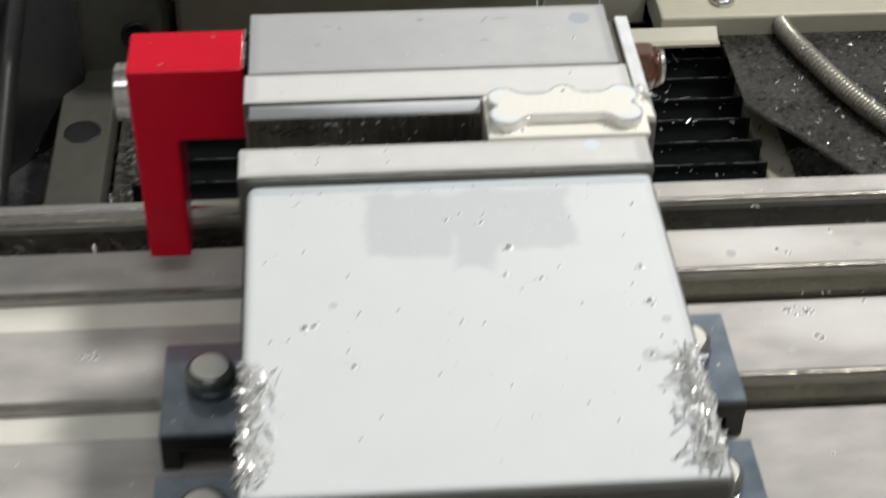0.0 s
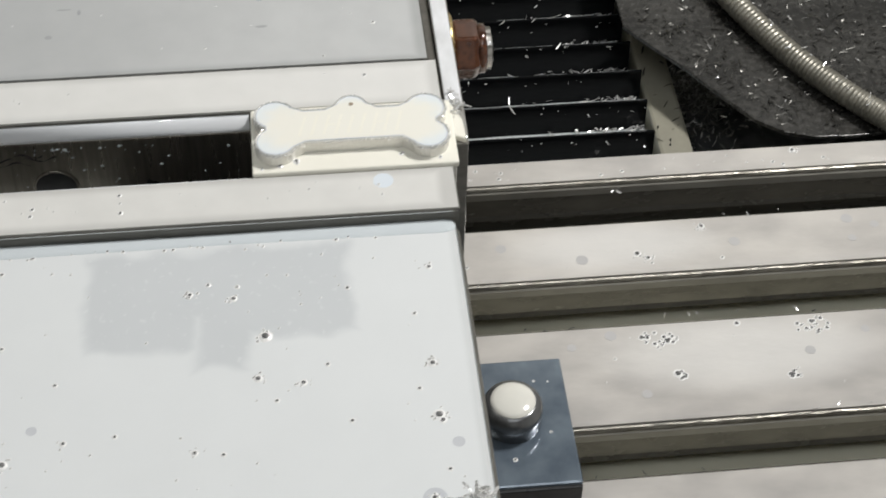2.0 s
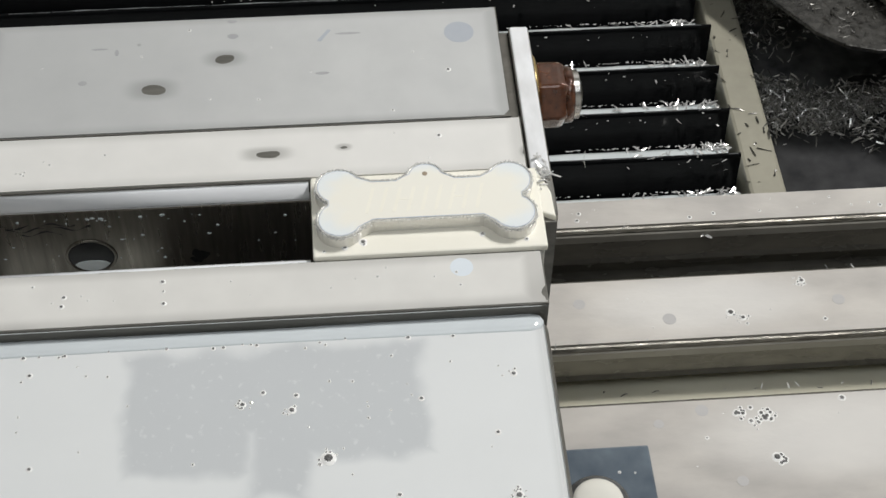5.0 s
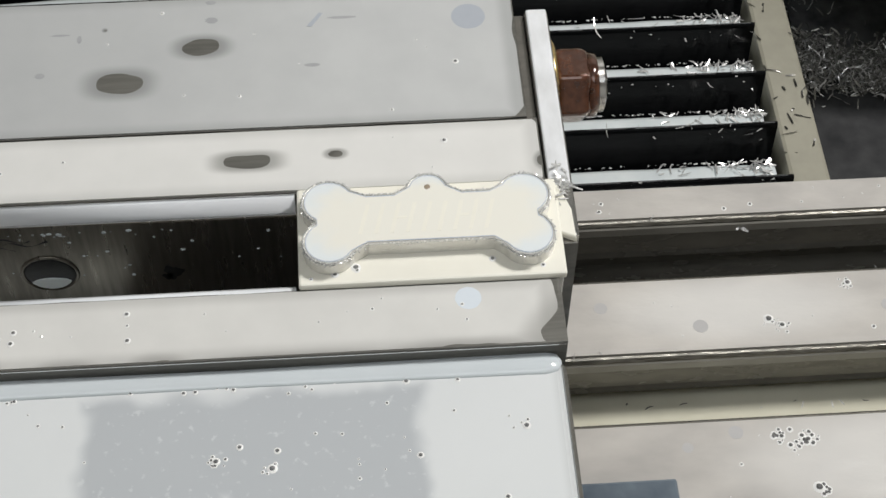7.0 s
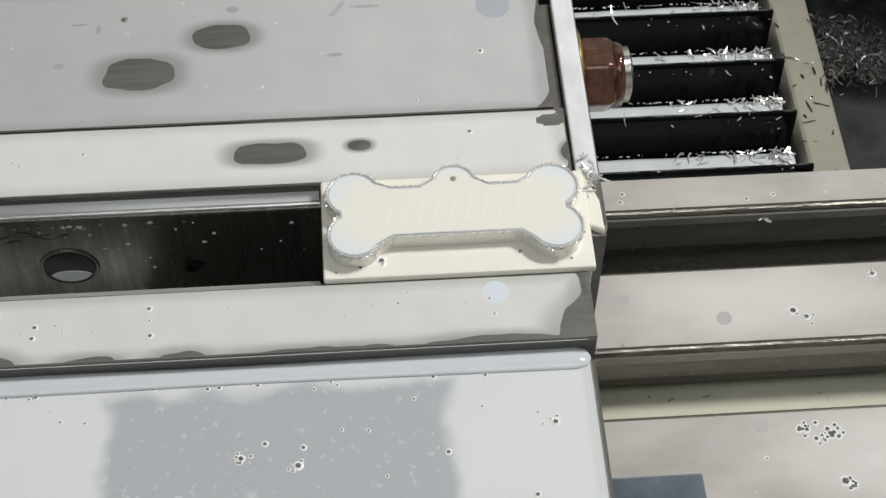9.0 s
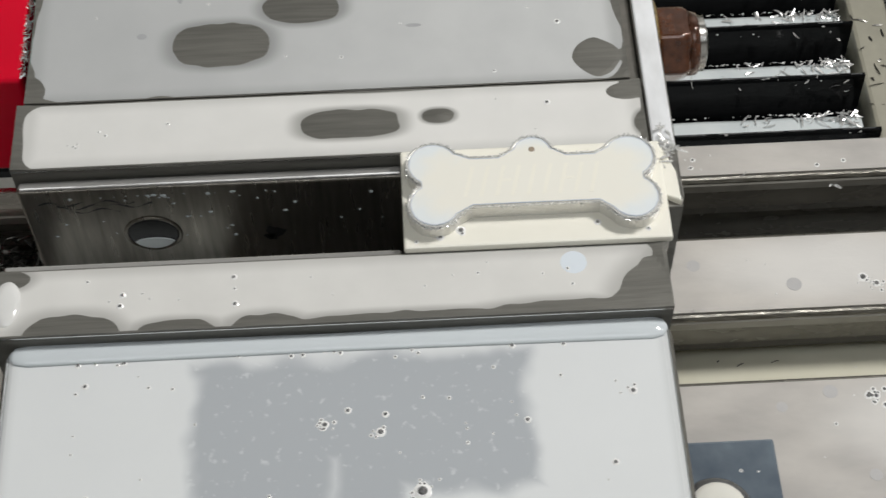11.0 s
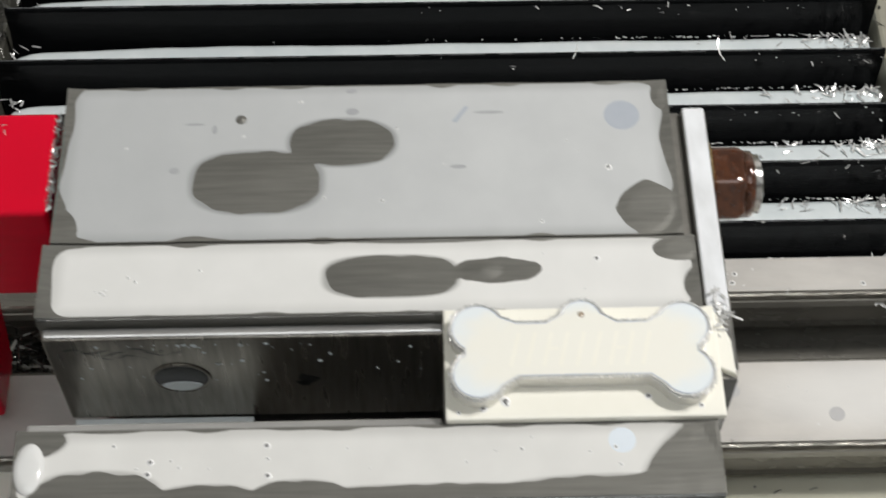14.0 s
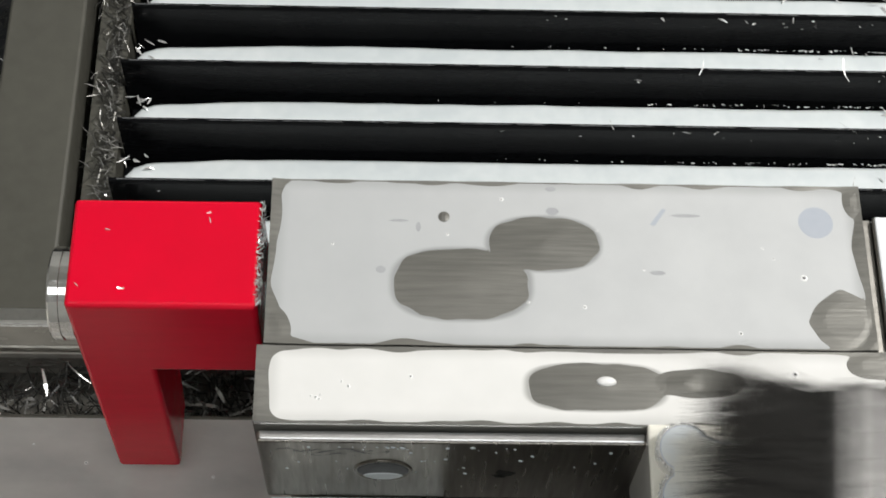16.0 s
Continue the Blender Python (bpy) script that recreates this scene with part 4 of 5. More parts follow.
    for cx, cy, rx, ry in ((-0.0035, 0.0468, 0.0013, 0.0009), (-0.0037, 0.0520, 0.0011, 0.0006), (0.0175, 0.0330, 0.0016, 0.0005), (-0.0385, 0.0330, 0.0010, 0.0008), (0.0240, 0.0462, 0.0030, 0.0004),
                           (-0.0310, 0.0428, 0.0005, 0.0011), (-0.0350, 0.0442, 0.0019, 0.0003)):
        patch = prism([(cx + rx * math.cos(6.2832 * k / 20) * (1 + 0.2 * math.sin(3 * k)), cy + ry * math.sin(6.2832 * k / 20)) for k in range(20)], -0.0004, 0.000008)
        part("faint_mark", patch, DROP_MARK, FILMS[-1], "faint grey mark in the coolant")
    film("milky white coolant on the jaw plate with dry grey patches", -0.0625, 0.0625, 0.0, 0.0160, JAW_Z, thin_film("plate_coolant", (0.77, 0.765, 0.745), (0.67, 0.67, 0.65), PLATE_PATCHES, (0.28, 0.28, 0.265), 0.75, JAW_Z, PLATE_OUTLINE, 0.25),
         [(-0.0505 + dx, 0.0052 + dy, r) for dx, dy, r in ((0, 0, .0003), (.0008, .0006, .0002), (.0006, -.0004, .00025), (-.001, .0003, .0002), (.0062, .0024, .00028), (.0048, .0034, .00025))]
         + off_patches(froth_spots(rng, 6, -0.04, 0.05, 0.003, 0.013, 0), PLATE_PATCHES), rng)
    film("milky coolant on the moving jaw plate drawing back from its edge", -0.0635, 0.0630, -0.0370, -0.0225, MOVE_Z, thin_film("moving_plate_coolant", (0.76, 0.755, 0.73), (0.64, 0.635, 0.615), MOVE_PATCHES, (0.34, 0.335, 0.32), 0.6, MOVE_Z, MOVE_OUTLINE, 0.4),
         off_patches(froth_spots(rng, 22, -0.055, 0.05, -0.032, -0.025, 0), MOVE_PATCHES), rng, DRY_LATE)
    spot = lathe([(0.0025, -0.0008), (0.0025, 0.00001), (0.0003, 0.00001)], "z", (0.0453, -0.0262, 0.0), 32)
    part("pale_spot", spot, SPOT_BLUE, FILMS[-1], "pale bluish round spot")
    for label, x0, x1, outline, z, depth in (
            ("bluish white coolant lying along the jaw plate's step", -0.0606, 0.0132, [(-0.0022, -0.0050), (-0.0022, -0.0038), (-0.0019, -0.0027), (-0.0013, -0.0017), (-0.0006, -0.0008), (0.0003, -0.0003), (0.0003, -0.0050)], JAW_Z, 0.0050),
            ("bluish white coolant lying behind the moving jaw plate", -0.0618, 0.0130, [(-0.0227, -0.0006), (-0.0213, -0.0008), (-0.0202, -0.0018), (-0.0200, -0.0050), (-0.0227, -0.0050)], MOVE_Z, 0.0045)):
        ob = part("coolant_fillet", profile_x(outline, x0, x1), FILLET, smooth=True)
        ob.matrix_basis = pose(0, 0, z)
        tagged(ob, label, "coolant", "coolant films on the vise")
        RUNOFF.append((ob, depth))
    body_film(rng)


def body_film(rng):
    """The film on the moving jaw, with a block-shaped grey-blue area that deepens as the film sinks."""
    m = mat("coolant_over_steel", (0.765, 0.787, 0.797), 0.08, 0.0, (0.705, 0.728, 0.738), 22, 0.45, 0.02, 60, rough_vary=0.04)
    nt = m.node_tree
    op = functools.partial(math_node, nt)
    tc = nt.nodes.new("ShaderNodeTexCoord")
    wav, grain = nt.nodes.new("ShaderNodeTexNoise"), nt.nodes.new("ShaderNodeTexNoise")
    wav.inputs["Scale"].default_value, wav.inputs["Detail"].default_value = 75, 2
    grain.inputs["Scale"].default_value, grain.inputs["Detail"].default_value = 520, 3
    sep = nt.nodes.new("ShaderNodeSeparateXYZ")
    nt.links.new(tc.outputs["Object"], sep.inputs[0])
    for n in (wav, grain):
        nt.links.new(tc.outputs["Object"], n.inputs["Vector"])
    geo = nt.nodes.new("ShaderNodeNewGeometry")
    where = nt.nodes.new("ShaderNodeSeparateXYZ")
    nt.links.new(geo.outputs["Position"], where.inputs[0])
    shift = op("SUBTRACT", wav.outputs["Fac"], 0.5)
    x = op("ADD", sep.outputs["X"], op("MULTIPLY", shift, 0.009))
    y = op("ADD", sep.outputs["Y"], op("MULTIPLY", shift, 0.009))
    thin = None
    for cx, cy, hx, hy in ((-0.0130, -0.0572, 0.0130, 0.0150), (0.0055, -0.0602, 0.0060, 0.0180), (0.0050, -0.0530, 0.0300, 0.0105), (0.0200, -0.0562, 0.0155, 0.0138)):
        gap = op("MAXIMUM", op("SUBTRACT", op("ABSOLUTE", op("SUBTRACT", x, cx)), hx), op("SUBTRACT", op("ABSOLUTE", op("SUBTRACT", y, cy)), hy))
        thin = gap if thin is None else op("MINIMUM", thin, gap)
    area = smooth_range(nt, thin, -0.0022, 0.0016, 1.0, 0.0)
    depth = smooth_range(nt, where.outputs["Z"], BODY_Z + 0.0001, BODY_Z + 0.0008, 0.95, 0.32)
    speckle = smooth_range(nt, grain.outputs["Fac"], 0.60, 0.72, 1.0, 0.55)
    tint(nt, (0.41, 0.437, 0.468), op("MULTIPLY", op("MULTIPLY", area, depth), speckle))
    # darker shading of the film's rounded edge, put into its colour
    rim = op("MINIMUM", op("MINIMUM", op("ADD", sep.outputs["X"], 0.0605), op("SUBTRACT", 0.0619, sep.outputs["X"])), op("SUBTRACT", -0.0380, sep.outputs["Y"]))
    tint(nt, (0.42, 0.43, 0.43), smooth_range(nt, rim, 0.0004, 0.0030, 0.35, 0.0))
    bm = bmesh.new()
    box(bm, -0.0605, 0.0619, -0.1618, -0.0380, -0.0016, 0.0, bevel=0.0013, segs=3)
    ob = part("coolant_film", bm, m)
    ob.matrix_basis = pose(0, 0, BODY_Z + 0.0002)
    tagged(ob, "bubbly milky coolant on the moving jaw, grey-blue in the middle", "coolant", "coolant films on the vise")
    FILMS.append(ob)
    DRYING[ob.name] = [(0.0, 0.0), (4.0, 0.15), (7.0, 0.6), (10.5, 0.9), (16.0, 1.0)]
    spots = froth_spots(rng, 110, -0.056, 0.057, -0.155, -0.042, 0)
    for cx, cy, r, n in ((-0.0440, -0.1010, 0.0011, 5), (-0.0415, -0.1005, 0.0009, 4), (0.0150, -0.0700, 0.0012, 8), (0.0520, -0.0810, 0.0008, 11),
                         (0.0520, -0.0955, 0.0011, 6), (0.0527, -0.0970, 0.0007, 3), (0.0130, -0.0820, 0.0008, 7), (-0.0310, -0.1170, 0.0009, 6),
                         (0.0230, -0.0840, 0.0007, 5), (-0.0010, -0.1010, 0.0006, 3), (-0.0290, -0.0960, 0.0006, 2), (0.0080, -0.0580, 0.0007, 4),
                         (-0.0020, -0.0560, 0.0006, 8), (0.0540, -0.0520, 0.0006, 2), (0.0490, -0.1170, 0.0008, 3)):
        spots.append((cx, cy, r))
        for _ in range(n):
            u, d = rng.uniform(0, 6.283), r + rng.uniform(0.0002, 0.0012)
            spots.append((cx + d * math.cos(u), cy + d * math.sin(u), rng.uniform(0.00016, 0.00034)))
    spots += [(rng.uniform(-0.05, 0.058), -0.0405 + rng.uniform(-0.0012, 0.0008), rng.choice((0.0003, 0.0004, 0.0005))) for _ in range(26)]
    bubbles(spots, rng, ob, 0.0)
    # the pale coolant bead along the back edge of the moving jaw
    bead = lathe([(0.0003, -0.0600), (0.0012, -0.0590), (0.0015, -0.0565), (0.0013, 0.0), (0.0016, 0.0590), (0.0012, 0.0610), (0.0003, 0.0618)], "x", (0, 0, 0), 18)
    bmesh.ops.scale(bead, vec=(1, 1.5, 0.5), verts=bead.verts)
    bmesh.ops.translate(bead, vec=(0, -0.0390, BODY_Z + 0.0004), verts=bead.verts)
    top(part("coolant_bead", bead, EDGE_MILK, smooth=True), "pale blue bead of coolant along the jaw's edge", "coolant")
    for cx, cy, r in ((0.0490, -0.1170, 0.0026), (0.0555, -0.1030, 0.0014), (-0.036, -0.092, 0.0012)):
        disc = lathe([(r, -0.0004), (r, 0.00001), (0.0002, 0.00001)], "z", (cx, cy, 0), 32)
        part("pale_spot", disc, DIM, ob, "faint grey round spot")
    drop = lathe([(0.0036, -0.0006), (0.0032, 0.0002), (0.0018, 0.0004), (0.0003, 0.00045)], "z", (0, 0, 0), 28)
    bmesh.ops.scale(drop, vec=(0.8, 1.5, 1), verts=drop.verts)
    bmesh.ops.translate(drop, vec=(-0.0606, -0.0298, MOVE_Z + 0.0002), verts=drop.verts)
    top(part("coolant_drop", drop, MILK, smooth=True), "white drop of coolant at the jaw's end", "coolant")

    def corner(sx):
        def place(r):
            x = sx * (0.0605 - abs(r.gauss(0, 0.0035)))
            y = r.uniform(-0.160, -0.117)
            return (x, y, BODY_Z + 0.001 + r.uniform(0, 0.004)), 0.7
        return place
    for sx in (-1, 1):
        top(flakes("chip_heap", CHIP, 240, corner(sx), 0.0042, rng), "heap of bright aluminium chips on the jaw's corner", "chips", kind="stuff")


# ---- workpiece ----


def bone_outline(inset=0.0):
    """The outline of a bone with a ring lug in its upper edge."""
    pts = []

    def arc(cx, cy, r, a0, a1, n=14):
        for k in range(n + 1):
            a = radians(a0 + (a1 - a0) * k / n)
            pts.append((cx + (r - inset) * math.cos(a), cy + (r - inset) * math.sin(a)))
    arc(0.0575, -0.0058, 0.0052, -60, 150)
    pts.extend([(0.0510, -0.0043 - inset), (0.0455, -0.0043 - inset)])
    arc(0.0390, -0.0040, 0.0042, 15, 165, 12)
    pts.extend([(0.0325, -0.0043 - inset), (0.0270, -0.0043 - inset)])
    arc(0.0198, -0.0058, 0.0052, 30, 240)
    arc(0.0198, -0.0152, 0.0052, 120, 330)
    pts.extend([(0.0270, -0.0162 + inset), (0.0510, -0.0162 + inset)])
    arc(0.0575, -0.0152, 0.0052, 210, 420)
    return pts


def tag_material():
    """Cream in the middle, bluish white towards the rim."""
    m = mat("tag_film", (0.78, 0.835, 0.86), 0.10, 0.0, (0.82, 0.85, 0.86), 120, 0.6, rough_vary=0.04)
    nt = m.node_tree
    bsdf = nt.nodes["Principled BSDF"]
    old = bsdf.inputs["Base Color"].links[0].from_socket
    tc = nt.nodes.new("ShaderNodeTexCoord")
    wav = nt.nodes.new("ShaderNodeTexNoise")
    wav.inputs["Scale"].default_value = 260
    nt.links.new(tc.outputs["Object"], wav.inputs["Vector"])
    mp = nt.nodes.new("ShaderNodeMapping")
    mp.inputs["Location"].default_value = (-0.0388 / 0.0225, 0.0105 / 0.0088, 0)
    mp.inputs["Scale"].default_value = (1 / 0.0225, 1 / 0.0088, 0)
    nt.links.new(tc.outputs["Object"], mp.inputs["Vector"])
    sep = nt.nodes.new("ShaderNodeSeparateXYZ")
    nt.links.new(mp.outputs["Vector"], sep.inputs[0])
    total = None
    for axis in ("X", "Y"):
        ab = nt.nodes.new("ShaderNodeMath")
        ab.operation = "ABSOLUTE"
        nt.links.new(sep.outputs[axis], ab.inputs[0])
        pw = nt.nodes.new("ShaderNodeMath")
        pw.operation = "POWER"
        pw.inputs[1].default_value = 3.0
        nt.links.new(ab.outputs[0], pw.inputs[0])
        if total is None:
            total = pw.outputs[0]
        else:
            ad = nt.nodes.new("ShaderNodeMath")
            nt.links.new(total, ad.inputs[0])
            nt.links.new(pw.outputs[0], ad.inputs[1])
            total = ad.outputs[0]
    ad = nt.nodes.new("ShaderNodeMath")
    nt.links.new(total, ad.inputs[0])
    nt.links.new(wav.outputs["Fac"], ad.inputs[1])
    ramp = nt.nodes.new("ShaderNodeMapRange")
    ramp.interpolation_type = "SMOOTHSTEP"
    ramp.inputs["From Min"].default_value, ramp.inputs["From Max"].default_value = 0.95, 2.1
    nt.links.new(ad.outputs[0], ramp.inputs["Value"])
    mix = nt.nodes.new("ShaderNodeMix")
    mix.data_type = "RGBA"
    mix.inputs["A"].default_value = (0.87, 0.855, 0.78, 1)
    nt.links.new(ramp.outputs[0], mix.inputs["Factor"])
    nt.links.new(old, mix.inputs["B"])
    nt.links.new(mix.outputs["Result"], bsdf.inputs["Base Color"])
    return m


def workpiece():
    rng = random.Random(51)
    w = thing("workpiece", "aluminium blank milled into a bone-shaped tag, wet with cream coolant", "workpiece")
    part("stock", boxed(0.0138, 0.0640, -0.0221, -0.0002, 0.070, 0.0985, bevel=0.0003), ALU, w, "aluminium stock block")
    part("stock_coolant", boxed(0.0136, 0.0645, -0.0226, 0.0004, 0.0984, 0.1003, bevel=0.0005), CREAM, w, "cream coolant covering the stock")
    b = part("bone_tag", prism(bone_outline(), 0.1000, 0.1036, 0.0002), ALU, w, "bone-shaped tag with bright cut edges")
    inner = part("tag_coolant", prism(bone_outline(0.00045), 0.1034, 0.10385, 0.0002), tag_material(), b, "cream coolant turning bluish at the tag's ends")
    part("ring_hole", lathe([(0.0007, -0.0001), (0.0006, 0.00002), (0.0002, 0.00003)], "z", (0.0390, -0.0032, 0.10386), 16), HOLE_STAIN, inner, "start of the ring hole", True)
    for inset, wide, high, material, label in ((0.00002, 0.00022, 0.10392, CHIP, "bright burred rim of the tag"), (0.0005, 0.0002, 0.10387, RIM_LINE, "thin bluish line inside the rim")):
        ring = bmesh.new()
        outer, inward = bone_outline(inset), bone_outline(inset + wide)
        rings = [[ring.verts.new((px, py, z)) for px, py in o] for o, z in ((outer, 0.1033), (outer, high), (inward, high), (inward, 0.1036))]
        for p, q in zip(rings, rings[1:]):
            for k in range(len(p)):
                ring.faces.new((p[k], p[(k + 1) % len(p)], q[(k + 1) % len(q)], q[k]))
        part("tag_rim", ring, material, b, label)
    # the faint engraving cannot be read: slanting strokes of its size
    for k in range(9):
        x = 0.0252 + 0.0030 * k
        bm = prism([(x, -0.0138), (x + 0.0008, -0.0138), (x + 0.0026, -0.0068), (x + 0.0018, -0.0068)], 0.1038, 0.10389)
        part("engraved_stroke", bm, CREAM, inner)
        if k in (2, 6):
            bm = prism([(x + 0.0009, -0.0105), (x + 0.0034, -0.0105), (x + 0.0036, -0.0099), (x + 0.0011, -0.0099)], 0.1038, 0.10388)
            part("engraved_stroke", bm, CREAM, inner)

    def burr(r):
        k = r.randrange(len(OUT))
        p, q = OUT[k], OUT[(k + 1) % len(OUT)]
        f = r.random()
        return (p[0] + (q[0] - p[0]) * f, p[1] + (q[1] - p[1]) * f, 0.1034), 0.8
    OUT = bone_outline(-0.00005)
    tagged(flakes("burr_litter", CHIP, 760, burr, 0.0009, rng, b), "tiny bright burrs on the cut edge", kind="stuff")
    bubbles([(0.0205, -0.0203, 0.0006), (0.0245, -0.0190, 0.0007), (0.0247, -0.0197, 0.0004), (0.0505, -0.0185, 0.0005), (0.0600, -0.0205, 0.0004), (0.0160, -0.0212, 0.0003)], rng, w, 0.1003)


# ---- stops ----


def work_stop():
    s = thing("work_stop", "bright steel stop plate bolted to the end of the rear jaw", "work stop")
    part("plate", boxed(0.0630, 0.0680, -0.0130, 0.0470, 0.040, 0.0992, bevel=0.0006), BRIGHT_STEEL, s)
    part("plate_film", boxed(0.0632, 0.0676, -0.0010, 0.0467, 0.0991, 0.0999, bevel=0.0004), STREAKED, s, "coolant along the plate's edge")
    part("nose", prism([(0.0640, -0.0145), (0.0676, -0.0145), (0.0676, -0.004), (0.0660, 0.0), (0.0640, 0.0)], 0.045, 0.0985, 0.0003), DARK_STEEL, s, "plate nose against the workpiece")
    part("coolant_bridge", prism([(0.0630, -0.0120), (0.0672, -0.0142), (0.0670, -0.0070), (0.0650, -0.0010), (0.0630, -0.0015)], 0.0984, 0.1000, 0.0004), CREAM, s,
         "cream coolant bridging stop and workpiece")
    tagged(flakes("foil_litter", CHIP, 26, lambda r: ((0.0655 + r.gauss(0, 0.0010), r.uniform(-0.006, 0.004), 0.1002), 0.5), 0.0030, random.Random(63), s), "crumpled bright foil chips on the stop", kind="stuff")
    y, z = 0.0385, 0.084
    part("washer", lathe([(0.0101, 0.0679), (0.0104, 0.0681), (0.0104, 0.0691), (0.0096, 0.0696)], "x", (0, y, z), 36), BRASS, s, "yellow zinc washer", True)
    nut = part("nut", lathe([(0.0074, 0.0687), (0.0086, 0.0700), (0.0086, 0.0755), (0.0076, 0.0770), (0.0055, 0.0771)], "x", (0, y, z), 6), RUST, s, "rust-brown hexagon nut")
    round_off(nut, 0.0008)
    part("nut_collar", lathe([(0.0071, 0.0765), (0.0069, 0.0785), (0.0056, 0.0790)], "x", (0, y, z), 32), RUST, nut, "", True)
    prof = []
    for k in range(5):
        prof += [(0.0062, 0.0780 + 0.0005 * k), (0.0057, 0.0782 + 0.0005 * k)]
    part("threaded_end", lathe(prof + [(0.0040, 0.0808), (0.0012, 0.0810)], "x", (0, y, z), 32), BRIGHT_STEEL, s, "wet threaded bolt end", True)


def red_bracket():
    r = thing("red_bracket", "glossy red plastic hook bracket at the end of the rear jaw", "bracket")
    x0, x1, xm = -0.1020, -0.0632, -0.0865
    pts = [(x0, 0.097), (x1, 0.097), (x1, 0.0705), (xm, 0.0705), (xm + 0.0005, 0.024), (x0 + 0.0015, 0.024)]
    bm = bmesh.new()
    face = bm.faces.new([bm.verts.new((x, 0.0255 - 0.11 * (0.097 - z), z)) for x, z in pts])
    g = bmesh.ops.extrude_face_region(bm, geom=[face])
    for vtx in (q for q in g["geom"] if isinstance(q, bmesh.types.BMVert)):
        vtx.co.y = 0.0500 if vtx.co.z > 0.06 else 0.0330
    bmesh.ops.bevel(bm, geom=bm.edges[:], offset=0.0010, segments=3, profile=0.5, affect="EDGES")
    part("hook", bm, RED, r)
    part("pin", lathe([(0.0098, -0.1018), (0.0098, -0.1040), (0.0094, -0.1041), (0.0094, -0.1044), (0.0098, -0.1045), (0.0098, -0.1064), (0.0094, -0.1068), (0.002, -0.1068)], "x", (0, 0.0345, 0.0835), 40), BRIGHT_STEEL, r, "bright turned steel pin")
    rng = random.Random(61)

    def rim(q):
        return (-0.0631 + q.uniform(-0.0006, 0.0006), q.uniform(0.026, 0.0495), 0.0972), 0.6
    tagged(flakes("rim_chip_litter", CHIP, 130, rim, 0.0012, rng, r), "bright chips along the bracket's edge", kind="stuff")
    tagged(flakes("chip_litter", CHIP, 5, lambda q: ((q.uniform(-0.1, -0.065), q.uniform(0.027, 0.048), 0.0972), 0.2), 0.0016, rng, r), "single bright chips", kind="stuff")


# ---- brush ----


def brush():
    """Bristles point to -x, the brush's middle line on the x axis, the ferrule's upper face upwards."""
    b = thing("brush", "black paintbrush with dark bristles sweeping over the vise", "brush", table=False)
    rng = random.Random(71)
    verts, faces = [], []
    for _ in range(2000):
        y, z = rng.uniform(-0.0235, 0.0235), rng.uniform(-0.0045, 0.0045)
        ln = rng.uniform(0.017, 0.0245)
        sy, sz = rng.gauss(0, 0.0022) + y * 0.08, rng.gauss(0, 0.0020) + z * 0.25
        k = len(verts)
        w = 0.00011 if rng.random() < 0.93 else 0.00017
        for f in (0.0, 0.55, 1.0):
            p = (-ln * f, y + sy * f * f, z + sz * f * f - 0.002 * f * f)
            t = w * (1 - 0.6 * f)
            verts += [(p[0], p[1] - t, p[2] - t * 0.6), (p[0], p[1] + t, p[2] - t * 0.6), (p[0], p[1], p[2] + t)]
        for s in (0, 3):
            for e in range(3):
                faces.append((k + s + e, k + s + (e + 1) % 3, k + s + 3 + (e + 1) % 3, k + s + 3 + e))
    me = bpy.data.meshes.new("bristles")
    me.from_pydata(verts, [], faces)
    me.materials.append(BRISTLE)
    ob = new("bristles", me)
    ob.parent = b
    tagged(ob, "wet black bristles", kind="stuff")
    part("ferrule", boxed(0.0, 0.0235, -0.0250, 0.0250, -0.0058, 0.0058, bevel=0.0022, segs=3), FERRULE, b, "dark metal ferrule")
    for x in (0.0022, 0.0072, 0.0205):
        part("ferrule_bead", boxed(x - 0.0008, x + 0.0008, -0.0252, 0.0252, -0.0064, 0.0064, bevel=0.0007), BEAD_STEEL, b, "bright raised bead")
    for k in range(9):
        part("ferrule_dimple", lathe([(0.0005, 0.0056), (0.0004, 0.0061), (0.0001, 0.0062)], "z", (0.0047, -0.020 + 0.005 * k, 0), 10), BEAD_STEEL, b, "", True)
    pts = []
    for k in range(17):
        u = k / 16
        pts.append((0.0235 + 0.006 * u, 0.0255 - 0.0005 * u))
    for k in range(17):
        u = k / 16
        pts.append((0.0295 + 0.095 * u, 0.0110 + 0.0140 * (1 - u) ** 6 + 0.001 * u))
    full = pts + [(x, -y) for x, y in reversed(pts)]
    bm = prism(full, -0.0062, 0.0062, 0.002)
    part("brush_handle", bm, PLASTIC, b, "black plastic grip")
    return b




def flicked_drop():
    d = lathe([(0.0021, 0.0), (0.0018, 0.0005), (0.001, 0.0008), (0.0002, 0.0009)], "z", (0, 0, 0), 28)
    bmesh.ops.scale(d, vec=(1, 0.55, 1), verts=d.verts)
    return tagged(part("coolant_drop", d, MILK, smooth=True), "white drop of coolant that fell from the brush", "coolant")


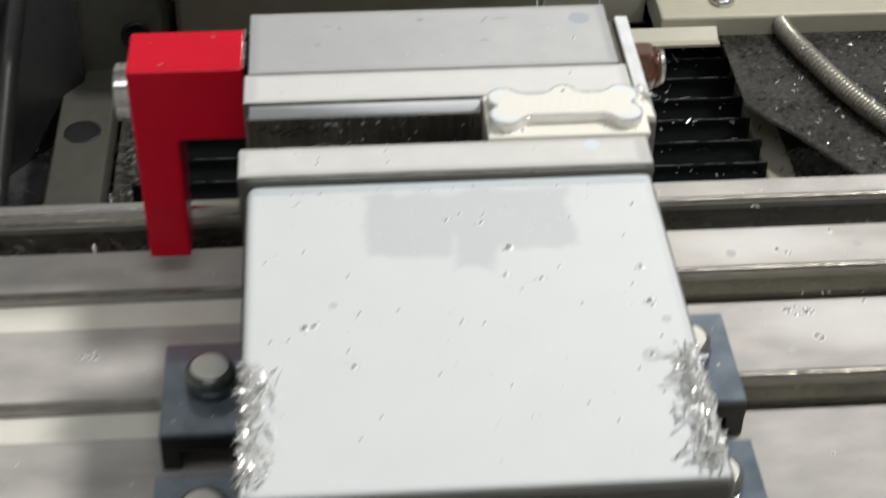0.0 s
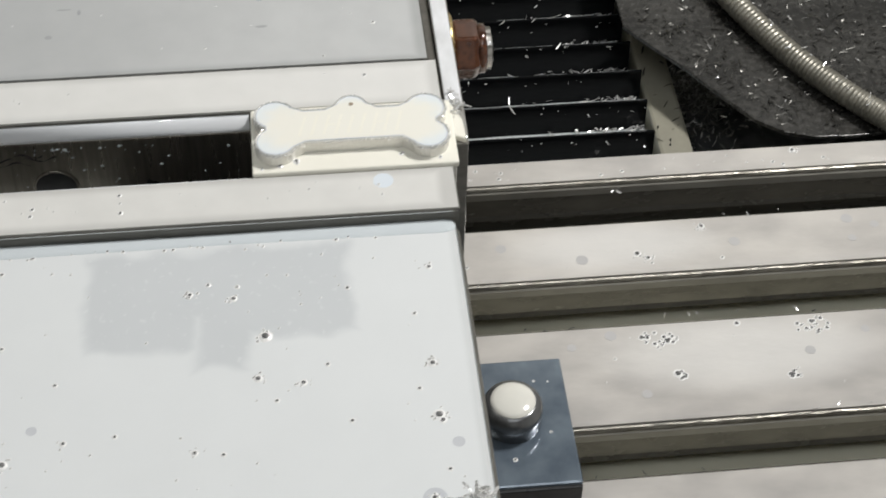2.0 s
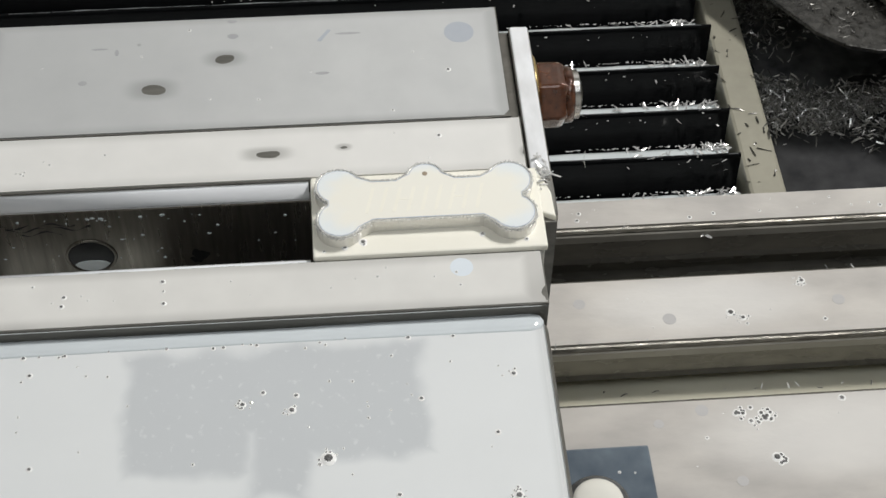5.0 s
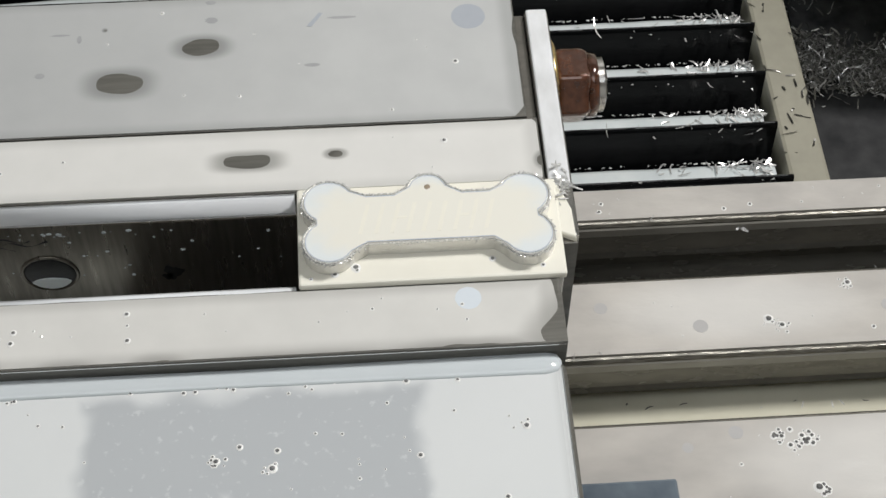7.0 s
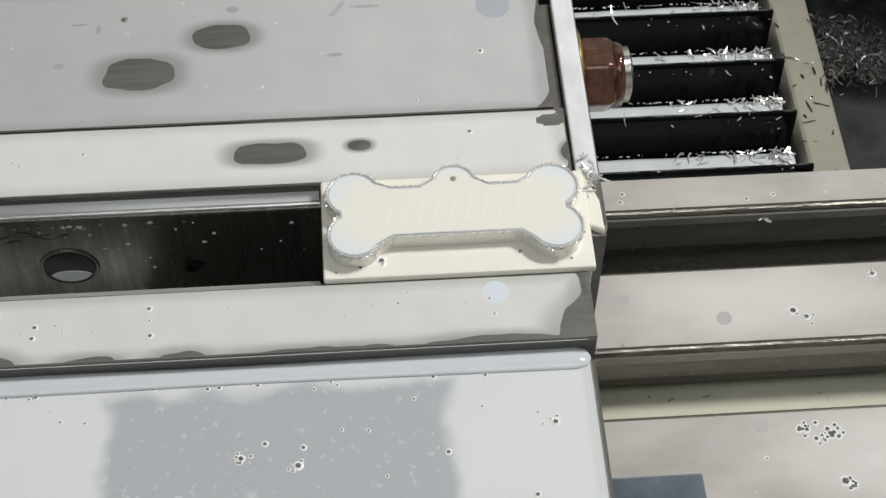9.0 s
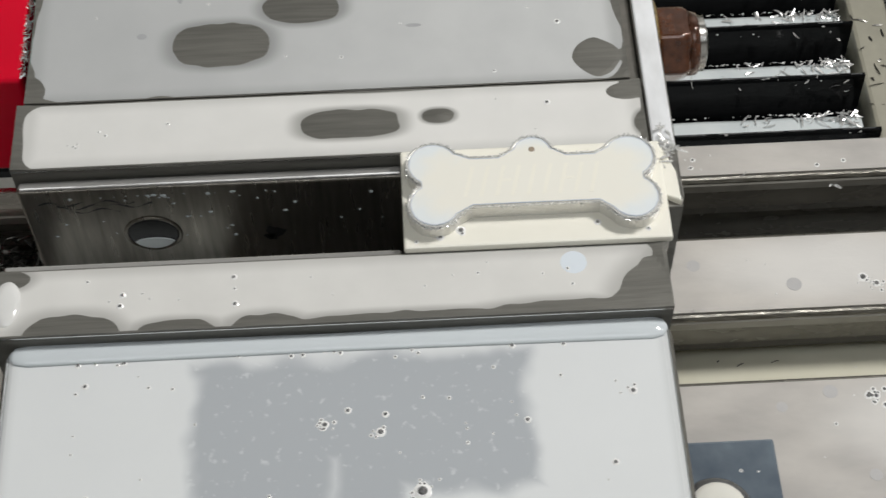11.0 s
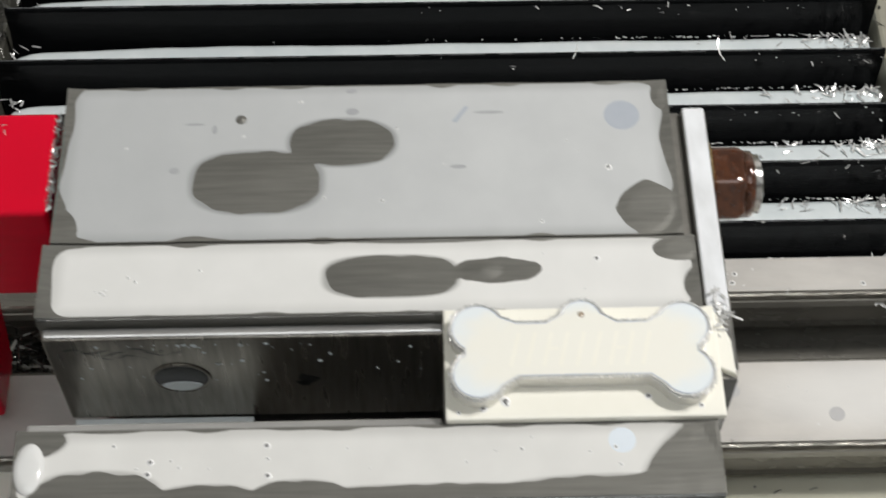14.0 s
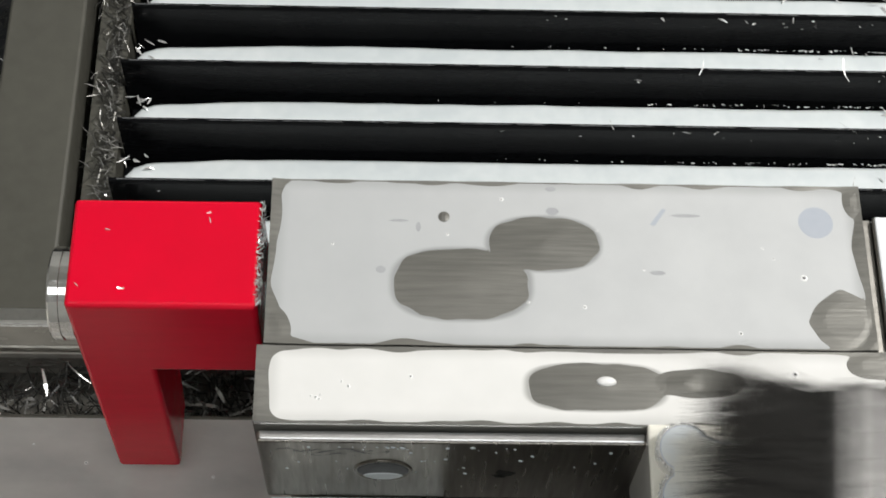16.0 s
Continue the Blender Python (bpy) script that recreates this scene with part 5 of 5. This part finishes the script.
# (seconds, x, y, z, turn about z in degrees): poses of the brush in the table's space
BRUSH = [
    (0.0, 0.3, -0.4, 0.22, 0),
    (14.5, 0.24, -0.28, 0.18, 0),
    (14.8, 0.0735, -0.0705, 0.12, 0),
    (14.9, 0.0445, -0.0305, 0.12, -1),
    (15.0, 0.0135, -0.0235, 0.12, -1),
    (15.1, 0.0085, -0.0225, 0.12, -2),
    (15.2, 0.0355, -0.0265, 0.12, -4),
    (15.3, 0.0415, -0.0485, 0.12, -1),
    (15.4, 0.0575, -0.0155, 0.12, -11),
    (15.5, 0.0145, -0.0115, 0.12, -4),
    (15.6, 0.0445, -0.0275, 0.12, -1),
    (15.7, 0.0455, -0.0525, 0.12, -1),
    (15.8, 0.0475, -0.0165, 0.12, -11),
    (15.9, 0.0065, -0.0255, 0.12, -3),
    (16.0, 0.0415, -0.0245, 0.12, -6),
]

enclosure()
column()
bed()
right_tray()
for trickle_x in (0.0625, 0.0920):
    tube("coolant_trickle", [(trickle_x, 0.229, 0.012), (trickle_x + 0.0002, 0.2288, -0.01), (trickle_x, 0.2288, -0.03), (trickle_x + 0.0003, 0.2288, -0.052)], 0.0005, MENISCUS,
         "thin trickle of coolant running off the cover", "coolant")
conduit()
tube("hose", [(-0.172, 0.24, 0.03), (-0.180, 0.20, -0.01), (-0.184, 0.15, -0.045), (-0.185, 0.10, -0.065), (-0.187, 0.05, -0.069)], 0.006, PLASTIC, "black rubber hose beside the bellows bed", "hose")
bellows()
table()
clamp_block(0.0645, 0.0930, -0.0725, -0.0310)
clamp_block(0.0640, 0.0905, -0.1310, -0.0890)
clamp_block(-0.0915, -0.0640, -0.0765, -0.0355)
clamp_block(-0.0915, -0.0640, -0.1340, -0.0930)
vise()
workpiece()
work_stop()
red_bracket()
BRUSH_THING = brush()
DROP_THING = flicked_drop()


def motions():
    times = [t for t, _ in SLIDE]
    for ob in ON_TABLE:
        base = ob.matrix_basis.copy()
        walk(ob, [(t, Matrix.Translation((0, -slide(t), 0)) @ base) for t in times])
    for ob in FILMS:
        base = ob.matrix_basis.copy()
        dry = DRYING[ob.name]
        rows = sorted(set(times + [t for t, _ in dry]))

        def sunk(t):
            for (a, p), (c, q) in zip(dry, dry[1:]):
                if a <= t <= c:
                    return DROP * (1 - (p + (q - p) * (t - a) / (c - a)))
        walk(ob, [(t, Matrix.Translation((0, -slide(t), sunk(t))) @ base) for t in rows])
    for ob, depth in RUNOFF:
        base = ob.matrix_basis.copy()
        rows = [(t, 0.0) for t in times if t < 8.2] + [(8.2, 0.0), (9.4, 0.6), (10.6, 1.0), (16.0, 1.0)]
        walk(ob, [(t, Matrix.Translation((0, -slide(t), -depth * k)) @ base) for t, k in rows])
    for ob, i in FOLD_PARTS:
        walk(ob, [(t, pose(0, fold_y(i, t), 0)) for t in times])
    rest = (0.0060, 0.0090, JAW_Z + 0.0002)
    rows = [(t, pose(x - 0.008, y - slide(t) + 0.018, z - 0.002)) for t, x, y, z, a in BRUSH if t <= 15.0]
    rows += [(t, pose(rest[0], rest[1] - TRAVEL, rest[2])) for t in (15.1, 15.2, 15.5, 16.0)]
    walk(DROP_THING, rows)
    walk(BRUSH_THING, [(t, pose(x, y - slide(t), z, 0, 8, a)) for t, x, y, z, a in BRUSH])


motions()
